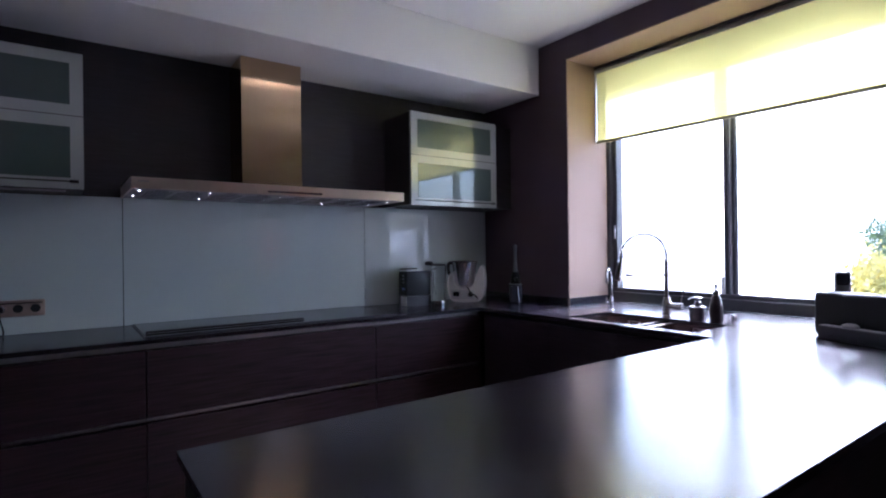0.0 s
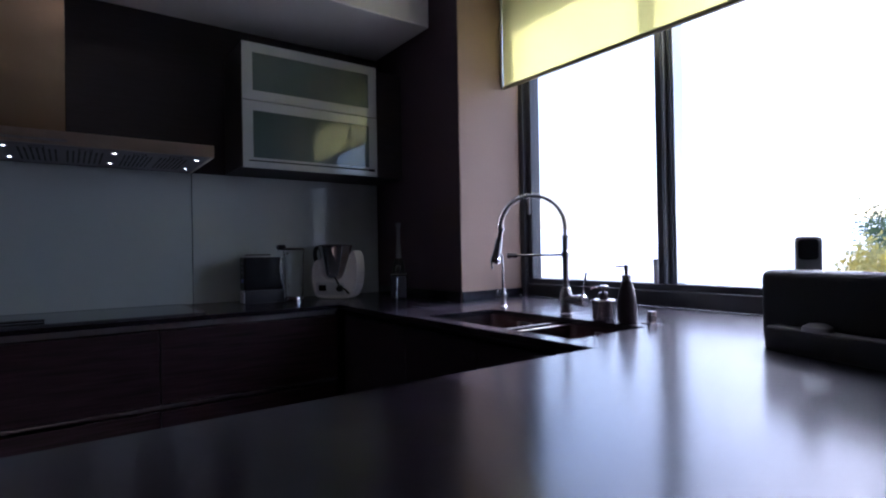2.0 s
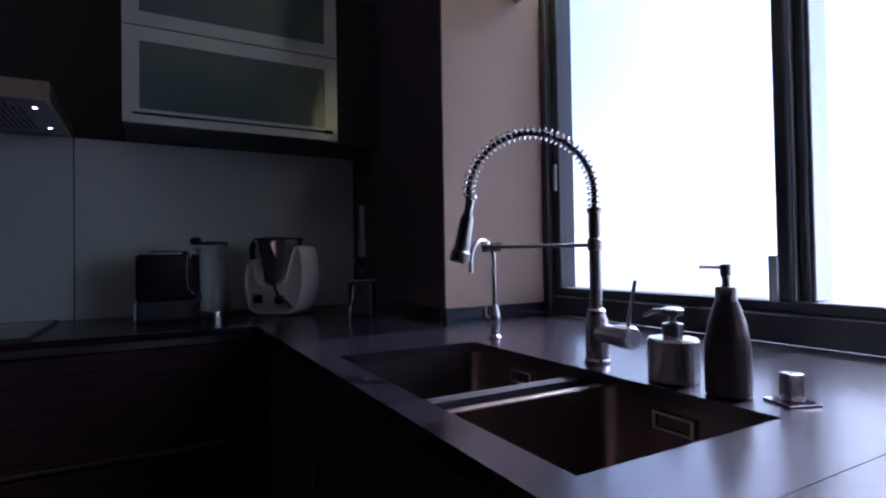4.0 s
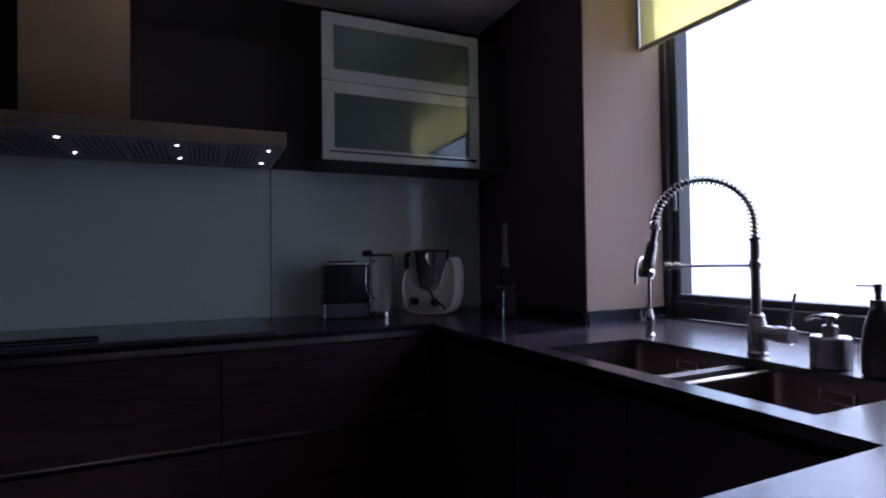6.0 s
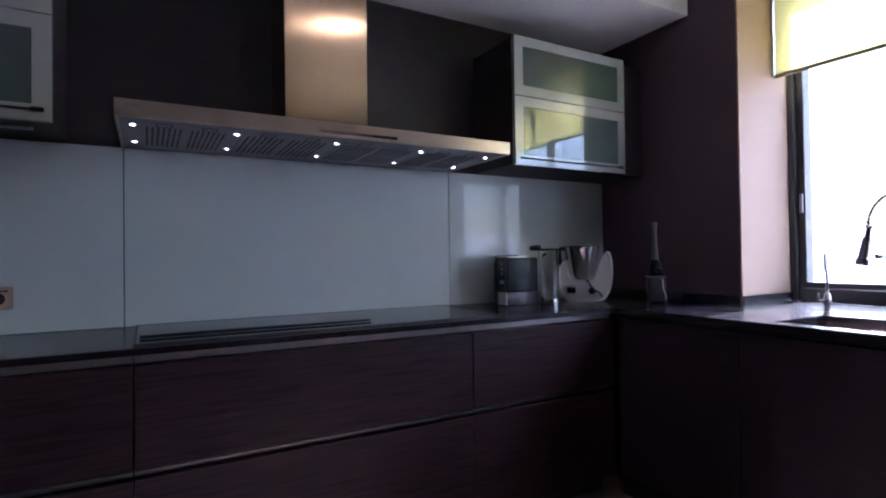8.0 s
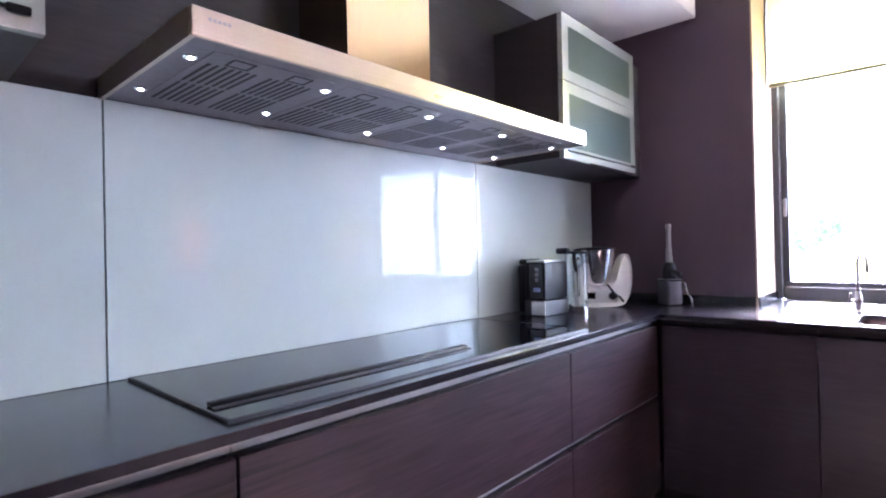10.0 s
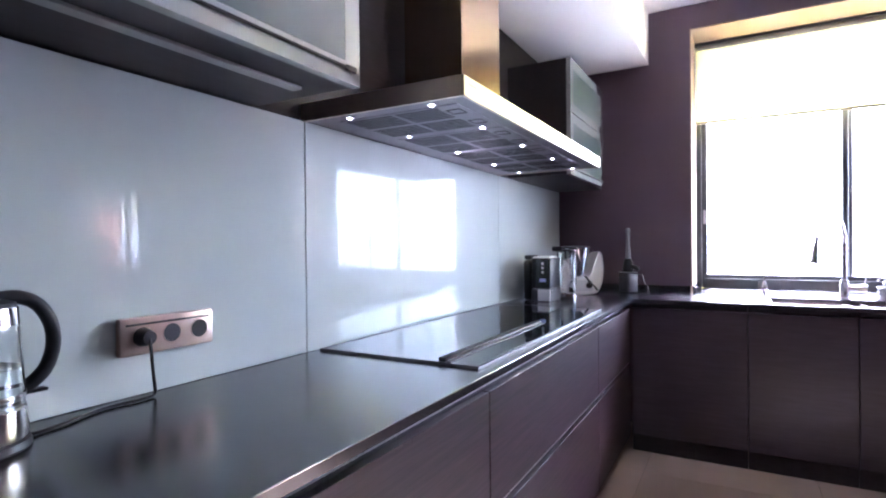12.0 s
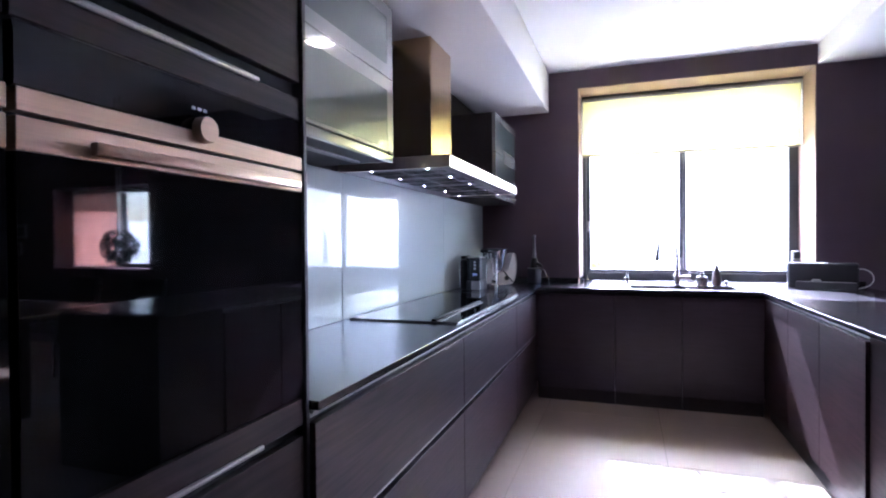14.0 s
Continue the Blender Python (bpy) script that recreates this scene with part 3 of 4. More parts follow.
def soap_dispenser():
    t = thing("soap_dispenser", "round brushed steel soap dispenser by the sink", "dispenser", at=(1.848, -0.092, TOP_Z))
    local("body", bm_lathe([(0, 0), (0.040, 0), (0.042, 0.002), (0.042, 0.070), (0.039, 0.074), (0.015, 0.076), (0, 0.076)], 36), STEEL_GREY, t)
    local("pump", bm_join(bm_lathe([(0, 0.077), (0.017, 0.077), (0.017, 0.098), (0.007, 0.101), (0.007, 0.112), (0.018, 0.113), (0.019, 0.122), (0.012, 0.126), (0, 0.126)], 24), bm_tube([(0, 0, 0.117), (-0.028, -0.012, 0.118), (-0.044, -0.02, 0.108)], [0.0065, 0.005, 0.004], 10)), SATIN, t)


def pump_bottle():
    t = thing("pump_bottle", "dark hammered ceramic bottle with steel pump by the sink", "bottle", at=(1.953, -0.103, TOP_Z))
    local("body", bm_lathe([(0, 0), (0.030, 0), (0.033, 0.004), (0.033, 0.03), (0.032, 0.075), (0.027, 0.110), (0.019, 0.137), (0.016, 0.144), (0, 0.144)], 36), BROWN_CERAMIC, t)
    local("collar", bm_lathe([(0, 0.143), (0.016, 0.143), (0.016, 0.163), (0.014, 0.166), (0, 0.166)], 24), SATIN, t)
    local("pump", bm_join(bm_lathe([(0, 0.165), (0.006, 0.165), (0.006, 0.180), (0.008, 0.182), (0.008, 0.200), (0, 0.201)], 18), bm_tube([(0, 0, 0.195), (-0.036, -0.012, 0.196)], 0.0028, 8)), SATIN, t)


def sink_control():
    t = thing("drain_knob", "square steel sink drain knob on its plate", "knob", at=(2.026, -0.069, TOP_Z), turn=-20)
    local("plate", bm_box(-0.026, 0.026, -0.026, 0.026, 0, 0.004, 0.001), CHROME, t)
    local("grip", bm_box(-0.012, 0.012, -0.012, 0.012, 0.004, 0.044, 0.003, 2), STEEL_GREY, t)


soap_dispenser()
pump_bottle()
sink_control()


def loudspeaker():
    t = thing("loudspeaker", "black table loudspeaker with docking ledge on the worktop", "speaker", at=(2.635, -0.215, TOP_Z), turn=-20)
    local("body", bm_plan([(-0.215, -0.045), (0.215, -0.045), (0.215, 0.06), (-0.215, 0.06)], 0.0, 0.195, 0.022, 4), BLACK_SOFT, t)
    local("ledge", bm_box(-0.155, 0.205, -0.095, -0.046, 0.0, 0.055, 0.006, 2), DARK_GREY, t, "dark grey docking ledge")
    local("ledge_top", bm_box(-0.15, 0.20, -0.09, -0.05, 0.0552, 0.058, 0.001), GREY_PLASTIC, t)
    local("knob", turned(bm_lathe([(0, 0), (0.032, 0), (0.030, 0.010), (0.018, 0.017), (0, 0.019)], 24), Matrix.Translation((-0.03, -0.071, 0.0582))), GREY_PLASTIC, t)
    local("cable", bm_tube([(0.215, 0.02, 0.15)] + [(0.222 + 0.075 * math.sin(radians(a)), 0.02, 0.085 + 0.068 * math.cos(radians(a))) for a in range(10, 175, 15)] + [(0.2, 0.03, 0.006)], 0.004, 8), WHITE_PLASTIC, t, "looped white cable")


def small_camera():
    t = thing("desk_camera", "slim grey plastic device with a dark rounded lens", "device", at=(2.50, -0.085, TOP_Z), turn=20)
    local("stand", bm_lathe([(0, 0), (0.032, 0), (0.032, 0.006), (0.012, 0.012), (0.010, 0.165), (0, 0.165)], 24), GREY_PLASTIC, t)
    local("body", bm_box(-0.030, 0.030, -0.014, 0.014, 0.160, 0.282, 0.012, 3), PALE_PLASTIC, t)
    local("lens", bm_box(-0.0225, 0.0225, -0.0175, -0.0135, 0.220, 0.274, 0.010, 3), DARK_GREY, t, "dark rounded lens window")


loudspeaker()
small_camera()

# ---- backsplash, hob, hood ----
splash = tagged(thing("backsplash", "pale aqua glass backsplash in three panels", "backsplash", at=(0, -1.9, TOP_Z)), kind="structure")
for a, b in ((-3.752, -2.608), (-2.604, -1.139), (-1.135, -0.016)):
    part("panel", bm_box(-0.0115, 0.0, a, b, TOP_Z + 0.001, 1.602, 0.0008), SPLASH, splash, "pale aqua glass panel")


def hob():
    h = thing("hob", "wide black glass hob with a raised black vent bar", "hob", at=(0.28, -1.87, TOP_Z))
    part("glass", bm_box(0.022, 0.552, -2.56, -1.19, TOP_Z + 0.0005, 0.9065, 0.0015), BLACK_GLASS, h)
    part("trim", bm_join(bm_box(0.016, 0.022, -2.566, -1.184, TOP_Z + 0.0003, 0.9075), bm_box(0.552, 0.558, -2.566, -1.184, TOP_Z + 0.0003, 0.9075), bm_box(0.022, 0.552, -2.566, -2.56, TOP_Z + 0.0003, 0.9075), bm_box(0.022, 0.552, -1.19, -1.184, TOP_Z + 0.0003, 0.9075)), ANTHRACITE, h, "thin dark edge trim")
    part("vent_bar", bm_box(0.428, 0.452, -2.55, -1.76, 0.9063, 0.917, 0.003, 2), BLACK, h, "raised black vent bar")
    part("vent_slot", bm_box(0.4525, 0.468, -2.55, -1.76, 0.9063, 0.9085, 0.0005), DARK_GREY, h, "dark grey slot edge")


hob()
HY0, HY1, HX = -2.613, -1.138, 0.546


def cooker_hood():
    h = thing("cooker_hood", "brushed steel chimney cooker hood with ten small lit spots", "hood", at=(0.0, -1.87, 1.6))
    part("canopy", bm_join(bm_box(HX - 0.012, HX, HY0, HY1, 1.600, 1.654, 0.002), bm_box(-0.011, HX - 0.012, HY0, HY0 + 0.01, 1.600, 1.654), bm_box(-0.011, HX - 0.012, HY1 - 0.01, HY1, 1.600, 1.654), bm_box(-0.011, HX - 0.012, HY0 + 0.01, HY1 - 0.01, 1.648, 1.654)), STEEL, h)
    part("underside", bm_box(0.0, HX - 0.012, HY0 + 0.01, HY1 - 0.01, 1.6035, 1.612), FILTER, h, "steel underside plate")
    part("chimney", bm_box(-0.011, 0.246, -2.036, -1.682, 1.6545, SOFFIT - 0.004, 0.002), STEEL_DOWN, h, "upright brushed steel chimney")
    part("control_strip", bm_join(bm_box(HX, HX + 0.0015, -1.96, -1.68, 1.612, 1.622), bm_box(HX, HX + 0.0018, -1.985, -1.962, 1.612, 1.622)), CHROME, h, "narrow control strip")
    part("badge", bm_join(*[bm_box(HX, HX + 0.001, HY0 + 0.03 + k * 0.009, HY0 + 0.036 + k * 0.009, 1.632, 1.638) for k in range(5)]), GREY_PLASTIC, h)
    ys = (-2.566, -2.246, -1.882, -1.514, -1.19)
    for y in ys:
        for x in (0.424, 0.143):
            lamp = part("spot", bm_lathe([(0, -0.0005), (0.0052, -0.0005), (0.0052, 0.002), (0, 0.002)], 20, (x, y, 1.602)), LED, h, "small lit spot")
            part("spot_ring", bm_lathe([(0.0054, -0.0005), (0.0054, -0.0012), (0.0135, -0.0008), (0.0145, 0.0015)], 24, (x, y, 1.6025)), CHROME, lamp)
    for y0, y1 in zip(ys, ys[1:]):
        mid, half = (y0 + y1) / 2, (y1 - y0) / 2 - 0.03
        for c in (mid - half / 2 - 0.004, mid + half / 2 + 0.004):
            w = half / 2 - 0.006
            f = part("filter", bm_box(0.085, 0.49, c - w - 0.012, c + w + 0.012, 1.6015, 1.6034, 0.0005), FILTER, h, "slotted grease filter")
            for k in range(7):
                y = c - w + (k + 0.5) * 2 * w / 7
                for xa, xb in ((0.10, 0.265), (0.28, 0.42)):
                    part("slot", bm_box(xa, xb, y - w / 18, y + w / 18, 1.6005, 1.6014), FILTER_SLOT, f)
            part("latch", bm_cells([0.43, 0.434, 0.471, 0.475], [c - 0.025, c - 0.021, c + 0.021, c + 0.025], [(1, 1)], 1.6002, 1.6014, lambda u, v, q: (u, v, q)), FILTER_SLOT, f)


cooker_hood()


# ---- wall units ----
def wall_unit(y0, y1, strip):
    u = thing("wall_cabinet", "dark wall cabinet with two grey framed glass flap doors", "cabinet", "glass wall cabinets", at=(0.15, (y0 + y1) / 2, 1.6))
    z0, z1, zm = 1.603, 2.238, 1.943
    part("carcass", bm_box(-0.0115, 0.328, y0 + 0.001, y1 - 0.001, z0 + 0.004, z1), WOOD_PLAIN, u)
    fl, b = 0.052, 0.05
    for a, c in ((z0, zm - 0.002), (zm + 0.002, z1)):
        d = part("flap_door", bm_cells([y0, y0 + fl, y1 - fl, y1], [a, a + b, c - b, c], [(1, 1)], 0.331, 0.354, lambda u, v, w: (w, u, v)), FRAME_GLASS, u, "grey enamelled glass frame", smooth=False)
        part("pane", bm_box(0.333, 0.3535, y0 + fl + 0.0005, y1 - fl - 0.0005, a + b + 0.0005, c - b - 0.0005), PANE, d, "smoked green glass")
    part("grip_strip", bm_box(0.3545, 0.362, y0 + 0.03, y1 - 0.03, z0 + 0.030, z0 + 0.036, 0.001), BLACK, u)
    part("hinge_cap", bm_box(0.3545, 0.363, y1 - 0.055, y1 - 0.02, z0 + 0.026, z0 + 0.040, 0.002), BLACK, u)
    if strip:
        part("light_strip", bm_box(0.205, 0.235, y0 + 0.26, y1 - 0.07, 1.599, 1.6065, 0.001), DULL_ALU, u, "unlit aluminium light strip")


wall_unit(-3.752, -2.787, True)
wall_unit(-0.962, -0.204, False)
tagged(part("filler_panel", bm_box(-0.0115, 0.30, -0.201, -0.003, 1.607, 2.238), WOOD_PLAIN), "dark filler panel beside the wall cabinet", "panel")


# ---- tall units with ovens ----
def oven_column(y0, y1, knob):
    u = thing("tall_cabinet", "dark oak tall cabinet with a built-in black glass oven", "cabinet", "tall units", at=(0.3, (y0 + y1) / 2, 0))
    part("carcass", bm_box(-0.0115, 0.545, y0 + 0.001, y1 - 0.001, 0.1, SOFFIT - 0.003), WOOD_PLAIN, u)
    part("plinth", bm_box(0.40, 0.50, y0 + 0.001, y1 - 0.001, 0, 0.099), WOOD_PLAIN, u)
    a, b = y0 + 0.002, y1 - 0.002
    for z0, z1, label in ((0.102, 0.824, ""), (0.850, 0.910, ""), (1.548, 1.598, ""), (1.634, SOFFIT - 0.006, "")):
        part("front", bm_box(0.549, 0.570, a, b, z0, z1, 0.0012), WOOD, u)
    for z in (0.837, 1.616):
        part("grip", bm_join(bm_box(0.546, 0.550, a, b, z - 0.012, z + 0.017), ), SLOT, u)
        part("grip_lip", bm_tube([(0.571, y0 + 0.04, z + 0.014 if z < 1 else z - 0.016), (0.571, y1 - 0.15, z + 0.014 if z < 1 else z - 0.016)], 0.006, 10), DULL_ALU, u, "rounded aluminium grip")
    o = thing("oven", "black glass built-in oven with steel trim", "oven", "built-in ovens", at=(0.55, (y0 + y1) / 2, 0.914))
    part("control_panel", bm_box(0.5475, 0.570, a + 0.004, b, 1.4645, 1.545, 0.001), BLACK_GLASS, o)
    part("upper_trim", bm_box(0.5475, 0.574, a + 0.004, b, 1.433, 1.463, 0.001), OVEN_TRIM, o, "brushed steel trim")
    part("gap", bm_box(0.5475, 0.556, a + 0.004, b, 1.4275, 1.4325), SLOT, o)
    d = part("door", bm_box(0.5475, 0.571, a + 0.004, b, 0.916, 1.384, 0.001), BLACK_GLASS, o)
    part("lower_trim", bm_box(0.5475, 0.573, a + 0.004, b, 1.3845, 1.427, 0.001), OVEN_TRIM, d, "brushed steel trim")
    part("handle", bm_join(bm_box(0.590, 0.603, a + 0.085, b - 0.045, 1.388, 1.406, 0.003, 2), bm_box(0.573, 0.591, a + 0.10, a + 0.115, 1.391, 1.403), bm_box(0.573, 0.591, b - 0.08, b - 0.065, 1.391, 1.403)), OVEN_TRIM, d, "flat steel bar handle")
    if knob:
        k = part("knob", turned(bm_lathe([(0, 0), (0.023, 0), (0.023, 0.014), (0.021, 0.018), (0, 0.018)], 28), Matrix.Translation((0.5745, (y0 + y1) / 2, 1.466)) @ pose(0, 0, 0, 0, 90, 0)), OVEN_TRIM, o, "round steel knob")
        part("display", bm_join(*[bm_box(0.5701, 0.5706, (y0 + y1) / 2 - 0.018 + q * 0.013, (y0 + y1) / 2 - 0.009 + q * 0.013, 1.500, 1.506) for q in range(3)]), GREY_PLASTIC, o)


tagged(part("side_panel", bm_box(-0.0115, 0.576, -3.767, -3.7545, 0, SOFFIT - 0.003, 0.001), WOOD_PLAIN), "dark side panel of the tall units", "panel")
oven_column(-4.376, -3.7685, True)
oven_column(-4.978, -4.378, False)
tagged(part("side_panel", bm_box(-0.0115, 0.578, -4.998, -4.980, 0, SOFFIT - 0.003, 0.001), WOOD_PLAIN), "dark side panel of the tall units", "panel")


# ---- things on the worktop ----
def socket_strip():
    s = thing("socket", "bronze triple wall socket with one black plug in it", "socket", at=(0.0, -3.06, 1.03))
    y0, y1, z0, z1 = -3.171, -2.947, 0.991, 1.073
    part("plate", turned(bm_box(-0.0095, 0.0095, y0 + 3.059, y1 + 3.059, z0, z1, 0.005, 2), Matrix.Translation((0.0105, -3.059, 0))), BRONZE, s)
    part("groove", bm_box(0.020, 0.0208, y0 + 0.012, y1 - 0.012, z1 - 0.018, z1 - 0.013), SLOT, s)
    for y in (-3.124, -3.055, -2.986):
        well = part("outlet", turned(bm_lathe([(0.020, 0.0), (0.0215, 0.0015), (0.023, 0.0005)], 28), Matrix.Translation((0.0202, y, 1.030)) @ pose(0, 0, 0, 0, 90, 0)), BRONZE, s)
        part("well", turned(bm_lathe([(0, 0.0006), (0.0205, 0.0006), (0.0205, 0.0)], 28), Matrix.Translation((0.0202, y, 1.030)) @ pose(0, 0, 0, 0, 90, 0)), SLOT, well)
    p = thing("power_cable", "black plug and cable hanging to the worktop", "cable", at=(0.05, -3.124, 1.03))
    part("plug", turned(bm_lathe([(0, 0.0), (0.0185, 0.0), (0.019, 0.012), (0.015, 0.028), (0, 0.030)], 20), Matrix.Translation((0.0212, -3.124, 1.030)) @ pose(0, 0, 0, 0, 90, 0)), BLACK, p)
    part("cord", bm_tube(spline([(0.048, -3.124, 1.028), (0.052, -3.124, 1.005), (0.048, -3.119, 0.97), (0.042, -3.112, 0.935), (0.042, -3.110, 0.912), (0.046, -3.118, 0.9045), (0.05, -3.15, 0.904), (0.045, -3.22, 0.904), (0.075, -3.30, 0.904), (0.085, -3.345, 0.904), (0.087, -3.37, 0.906)], 4), 0.0035, 8), BLACK, p)


socket_strip()


def kettle():
    k = thing("kettle", "glass and steel electric kettle with a black handle", "kettle", at=(0.087, -3.440, TOP_Z))
    local("power_base", bm_lathe([(0, 0), (0.076, 0), (0.078, 0.004), (0.076, 0.014), (0, 0.016)], 36), BLACK, k)
    local("foot", bm_lathe([(0, 0.017), (0.073, 0.017), (0.0745, 0.022), (0.072, 0.066), (0.070, 0.068), (0, 0.068)], 40), CHROME, k, "polished steel foot")
    g = local("jug", bm_lathe([(0.066, 0.070), (0.070, 0.070), (0.068, 0.13), (0.063, 0.200), (0.060, 0.200), (0.065, 0.13), (0.066, 0.075), (0.066, 0.070)], 40), CLEAR, k, "clear glass jug")
    w = local("water", bm_lathe([(0, 0.0705), (0.0655, 0.0705), (0.0648, 0.130), (0, 0.130)], 40), WATER, k)
    local("collar", bm_lathe([(0.060, 0.201), (0.0645, 0.201), (0.062, 0.228), (0.058, 0.230), (0.056, 0.228)], 40), CHROME, k, "polished steel collar")
    local("band", bm_lathe([(0.0705, 0.083), (0.0715, 0.085), (0.0708, 0.090), (0.0698, 0.088)], 40), SATIN, k)
    local("lid", bm_lathe([(0, 0.243), (0.035, 0.242), (0.058, 0.236), (0.060, 0.229), (0, 0.229)], 36), BLACK, k)
    a = [(0, 0.030, 0.240), (0, 0.062, 0.242), (0, 0.092, 0.228), (0, 0.112, 0.195), (0, 0.117, 0.155), (0, 0.105, 0.115), (0, 0.082, 0.092), (0, 0.070, 0.086)]
    local("handle", bm_tube(spline(a, 6), 0.0118, 16), BLACK, k)
    local("switch", bm_box(-0.010, 0.010, 0.070, 0.105, 0.076, 0.082, 0.002), BLACK, k)


kettle()


def coffee_machine():
    c = thing("coffee_machine", "compact black coffee machine with pale grey drip tray", "coffee machine", at=(0.12, -0.835, TOP_Z))
    local("body", bm_box(-0.010, 0.098, -0.090, 0.115, 0.072, 0.246, 0.008, 3), BLACK, c)
    local("rear_tank", bm_box(-0.075, -0.021, -0.060, 0.105, 0.0, 0.235, 0.020, 3), BLACK, c, "black rear water tank")
    local("front_panel", bm_box(0.018, 0.092, -0.0935, -0.0895, 0.078, 0.238, 0.0015), BLACK_GLASS, c, "glossy black button panel")
    for z in (0.214, 0.190, 0.166):
        local("button", turned(bm_lathe([(0, 0), (0.008, 0), (0.007, 0.002), (0, 0.002)], 16), Matrix.Translation((0.058, -0.0937, z)) @ pose(0, 0, 0, 90, 0, 0)), GREY_PLASTIC, c, "pale round button")
    local("badge", bm_box(0.040, 0.076, -0.0950, -0.0937, 0.112, 0.130, 0.0005), PALE_BLUE, c, "pale blue label")
    local("base", bm_box(-0.012, 0.100, -0.092, 0.117, 0.0, 0.070, 0.005, 2), DARK_GREY, c, "dark grey lower casing")
    local("drip_tray", bm_box(0.030, 0.102, -0.100, -0.0925, 0.004, 0.068, 0.003, 2), PALE_PLASTIC, c, "pale grey drip tray front")
    local("rim", bm_box(0.0, 0.098, -0.090, 0.060, 0.2465, 0.254, 0.003, 2), ALU, c, "bright top rim")
    local("lid", bm_box(-0.070, -0.03, -0.05, 0.09, 0.2355, 0.262, 0.010, 3), BLACK, c)


def glass_jug():
    g = thing("glass_jug", "tall clear glass jug with a steel foot and black lid", "jug", at=(0.245, -0.672, TOP_Z))
    local("vessel", bm_lathe([(0, 0.030), (0.046, 0.030), (0.048, 0.034), (0.054, 0.250), (0.058, 0.282), (0.055, 0.282), (0.051, 0.250), (0.045, 0.038), (0, 0.038)], 36), CLEAR, g)
    local("foot", bm_lathe([(0, 0.0), (0.052, 0.0), (0.053, 0.004), (0.050, 0.026), (0.044, 0.030), (0, 0.030)], 36), CHROME, g, "polished steel foot")
    local("handle", bm_tube(spline([(0.030, -0.045, 0.262), (0.048, -0.078, 0.252), (0.052, -0.086, 0.19), (0.050, -0.080, 0.12), (0.028, -0.042, 0.085)], 5), 0.007, 10), CLEAR, g)
    local("lid", bm_join(bm_lathe([(0, 0.282), (0.056, 0.282), (0.056, 0.290), (0.030, 0.294), (0, 0.294)], 32), bm_box(-0.075, -0.01, -0.075, -0.035, 0.282, 0.312, 0.012, 3)), BLACK, g)


def food_processor():
    f = thing("food_processor", "white food processor with a polished steel bowl and black cable", "food processor", at=(0.205, -0.380, TOP_Z), turn=40)
    # own axes: front looks to -y; the housing rises to a rounded horn on one side
    side = [(-0.118, 0.045), (-0.132, 0.110), (-0.126, 0.180), (-0.104, 0.222), (-0.086, 0.205), (-0.072, 0.130), (0.0, 0.104), (0.066, 0.130), (0.096, 0.210), (0.122, 0.270), (0.144, 0.262), (0.156, 0.195), (0.152, 0.105), (0.130, 0.038), (0.085, 0.004), (-0.078, 0.004)]
    line = [tuple(q)[:2] for q in spline([(x, z, 0) for x, z in side + side[:1]], 4)][:-1]
    bm = bmesh.new()
    rings = []
    for y, k in ((-0.098, 0.93), (-0.108, 0.97), (-0.090, 1.0), (-0.020, 1.0), (0.004, 0.97), (0.012, 0.90)):
        rings.append([bm.verts.new((x * k, y, max(0.003, 0.11 + (z - 0.11) * k))) for x, z in line])
    count = len(line)
    for p, q in zip(rings, rings[1:]):
        for i in range(count):
            bm.faces.new((p[i], p[(i + 1) % count], q[(i + 1) % count], q[i]))
    bm.faces.new(rings[0][::-1])
    bm.faces.new(rings[-1])
    bmesh.ops.recalc_face_normals(bm, faces=bm.faces)
    local("housing", bm, WHITE_PLASTIC, f, "curved white plastic housing")
    local("bowl", bm_lathe([(0, 0.110), (0.058, 0.110), (0.070, 0.130), (0.094, 0.285), (0.100, 0.300), (0.092, 0.298), (0, 0.292)], 40, (-0.012, -0.035, 0)), CHROME, f, "polished steel mixing bowl")
    local("bowl_lid", bm_lathe([(0.098, 0.299), (0.101, 0.306), (0.07, 0.311), (0.03, 0.314), (0, 0.314)], 32, (-0.012, -0.035, 0)), BLACK, f)
    local("bowl_handle", bm_tube(spline([(-0.090, -0.045, 0.288), (-0.122, -0.055, 0.292), (-0.130, -0.060, 0.250), (-0.112, -0.056, 0.195), (-0.066, -0.045, 0.170)], 5), 0.012, 12), BLACK, f)
    local("display", bm_box(-0.085, -0.035, -0.112, -0.107, 0.045, 0.082, 0.003), BLACK_GLASS, f)
    local("control_field", bm_box(-0.100, 0.075, -0.1105, -0.1065, 0.025, 0.095, 0.004, 2), PALE_PLASTIC, f, "pale grey control field")
    local("dial", turned(bm_lathe([(0, 0), (0.020, 0), (0.018, 0.014), (0, 0.016)], 24), Matrix.Translation((0.050, -0.110, 0.062)) @ pose(0, 0, 0, 90, 0, 0)), BLACK, f)
    local("cord", bm_tube(spline([(0.105, -0.114, 0.030), (0.085, -0.118, 0.055), (0.060, -0.128, 0.070), (0.030, -0.118, 0.112), (0.020, -0.112, 0.122)], 5), 0.006, 8), BLACK, f, "black cable end")


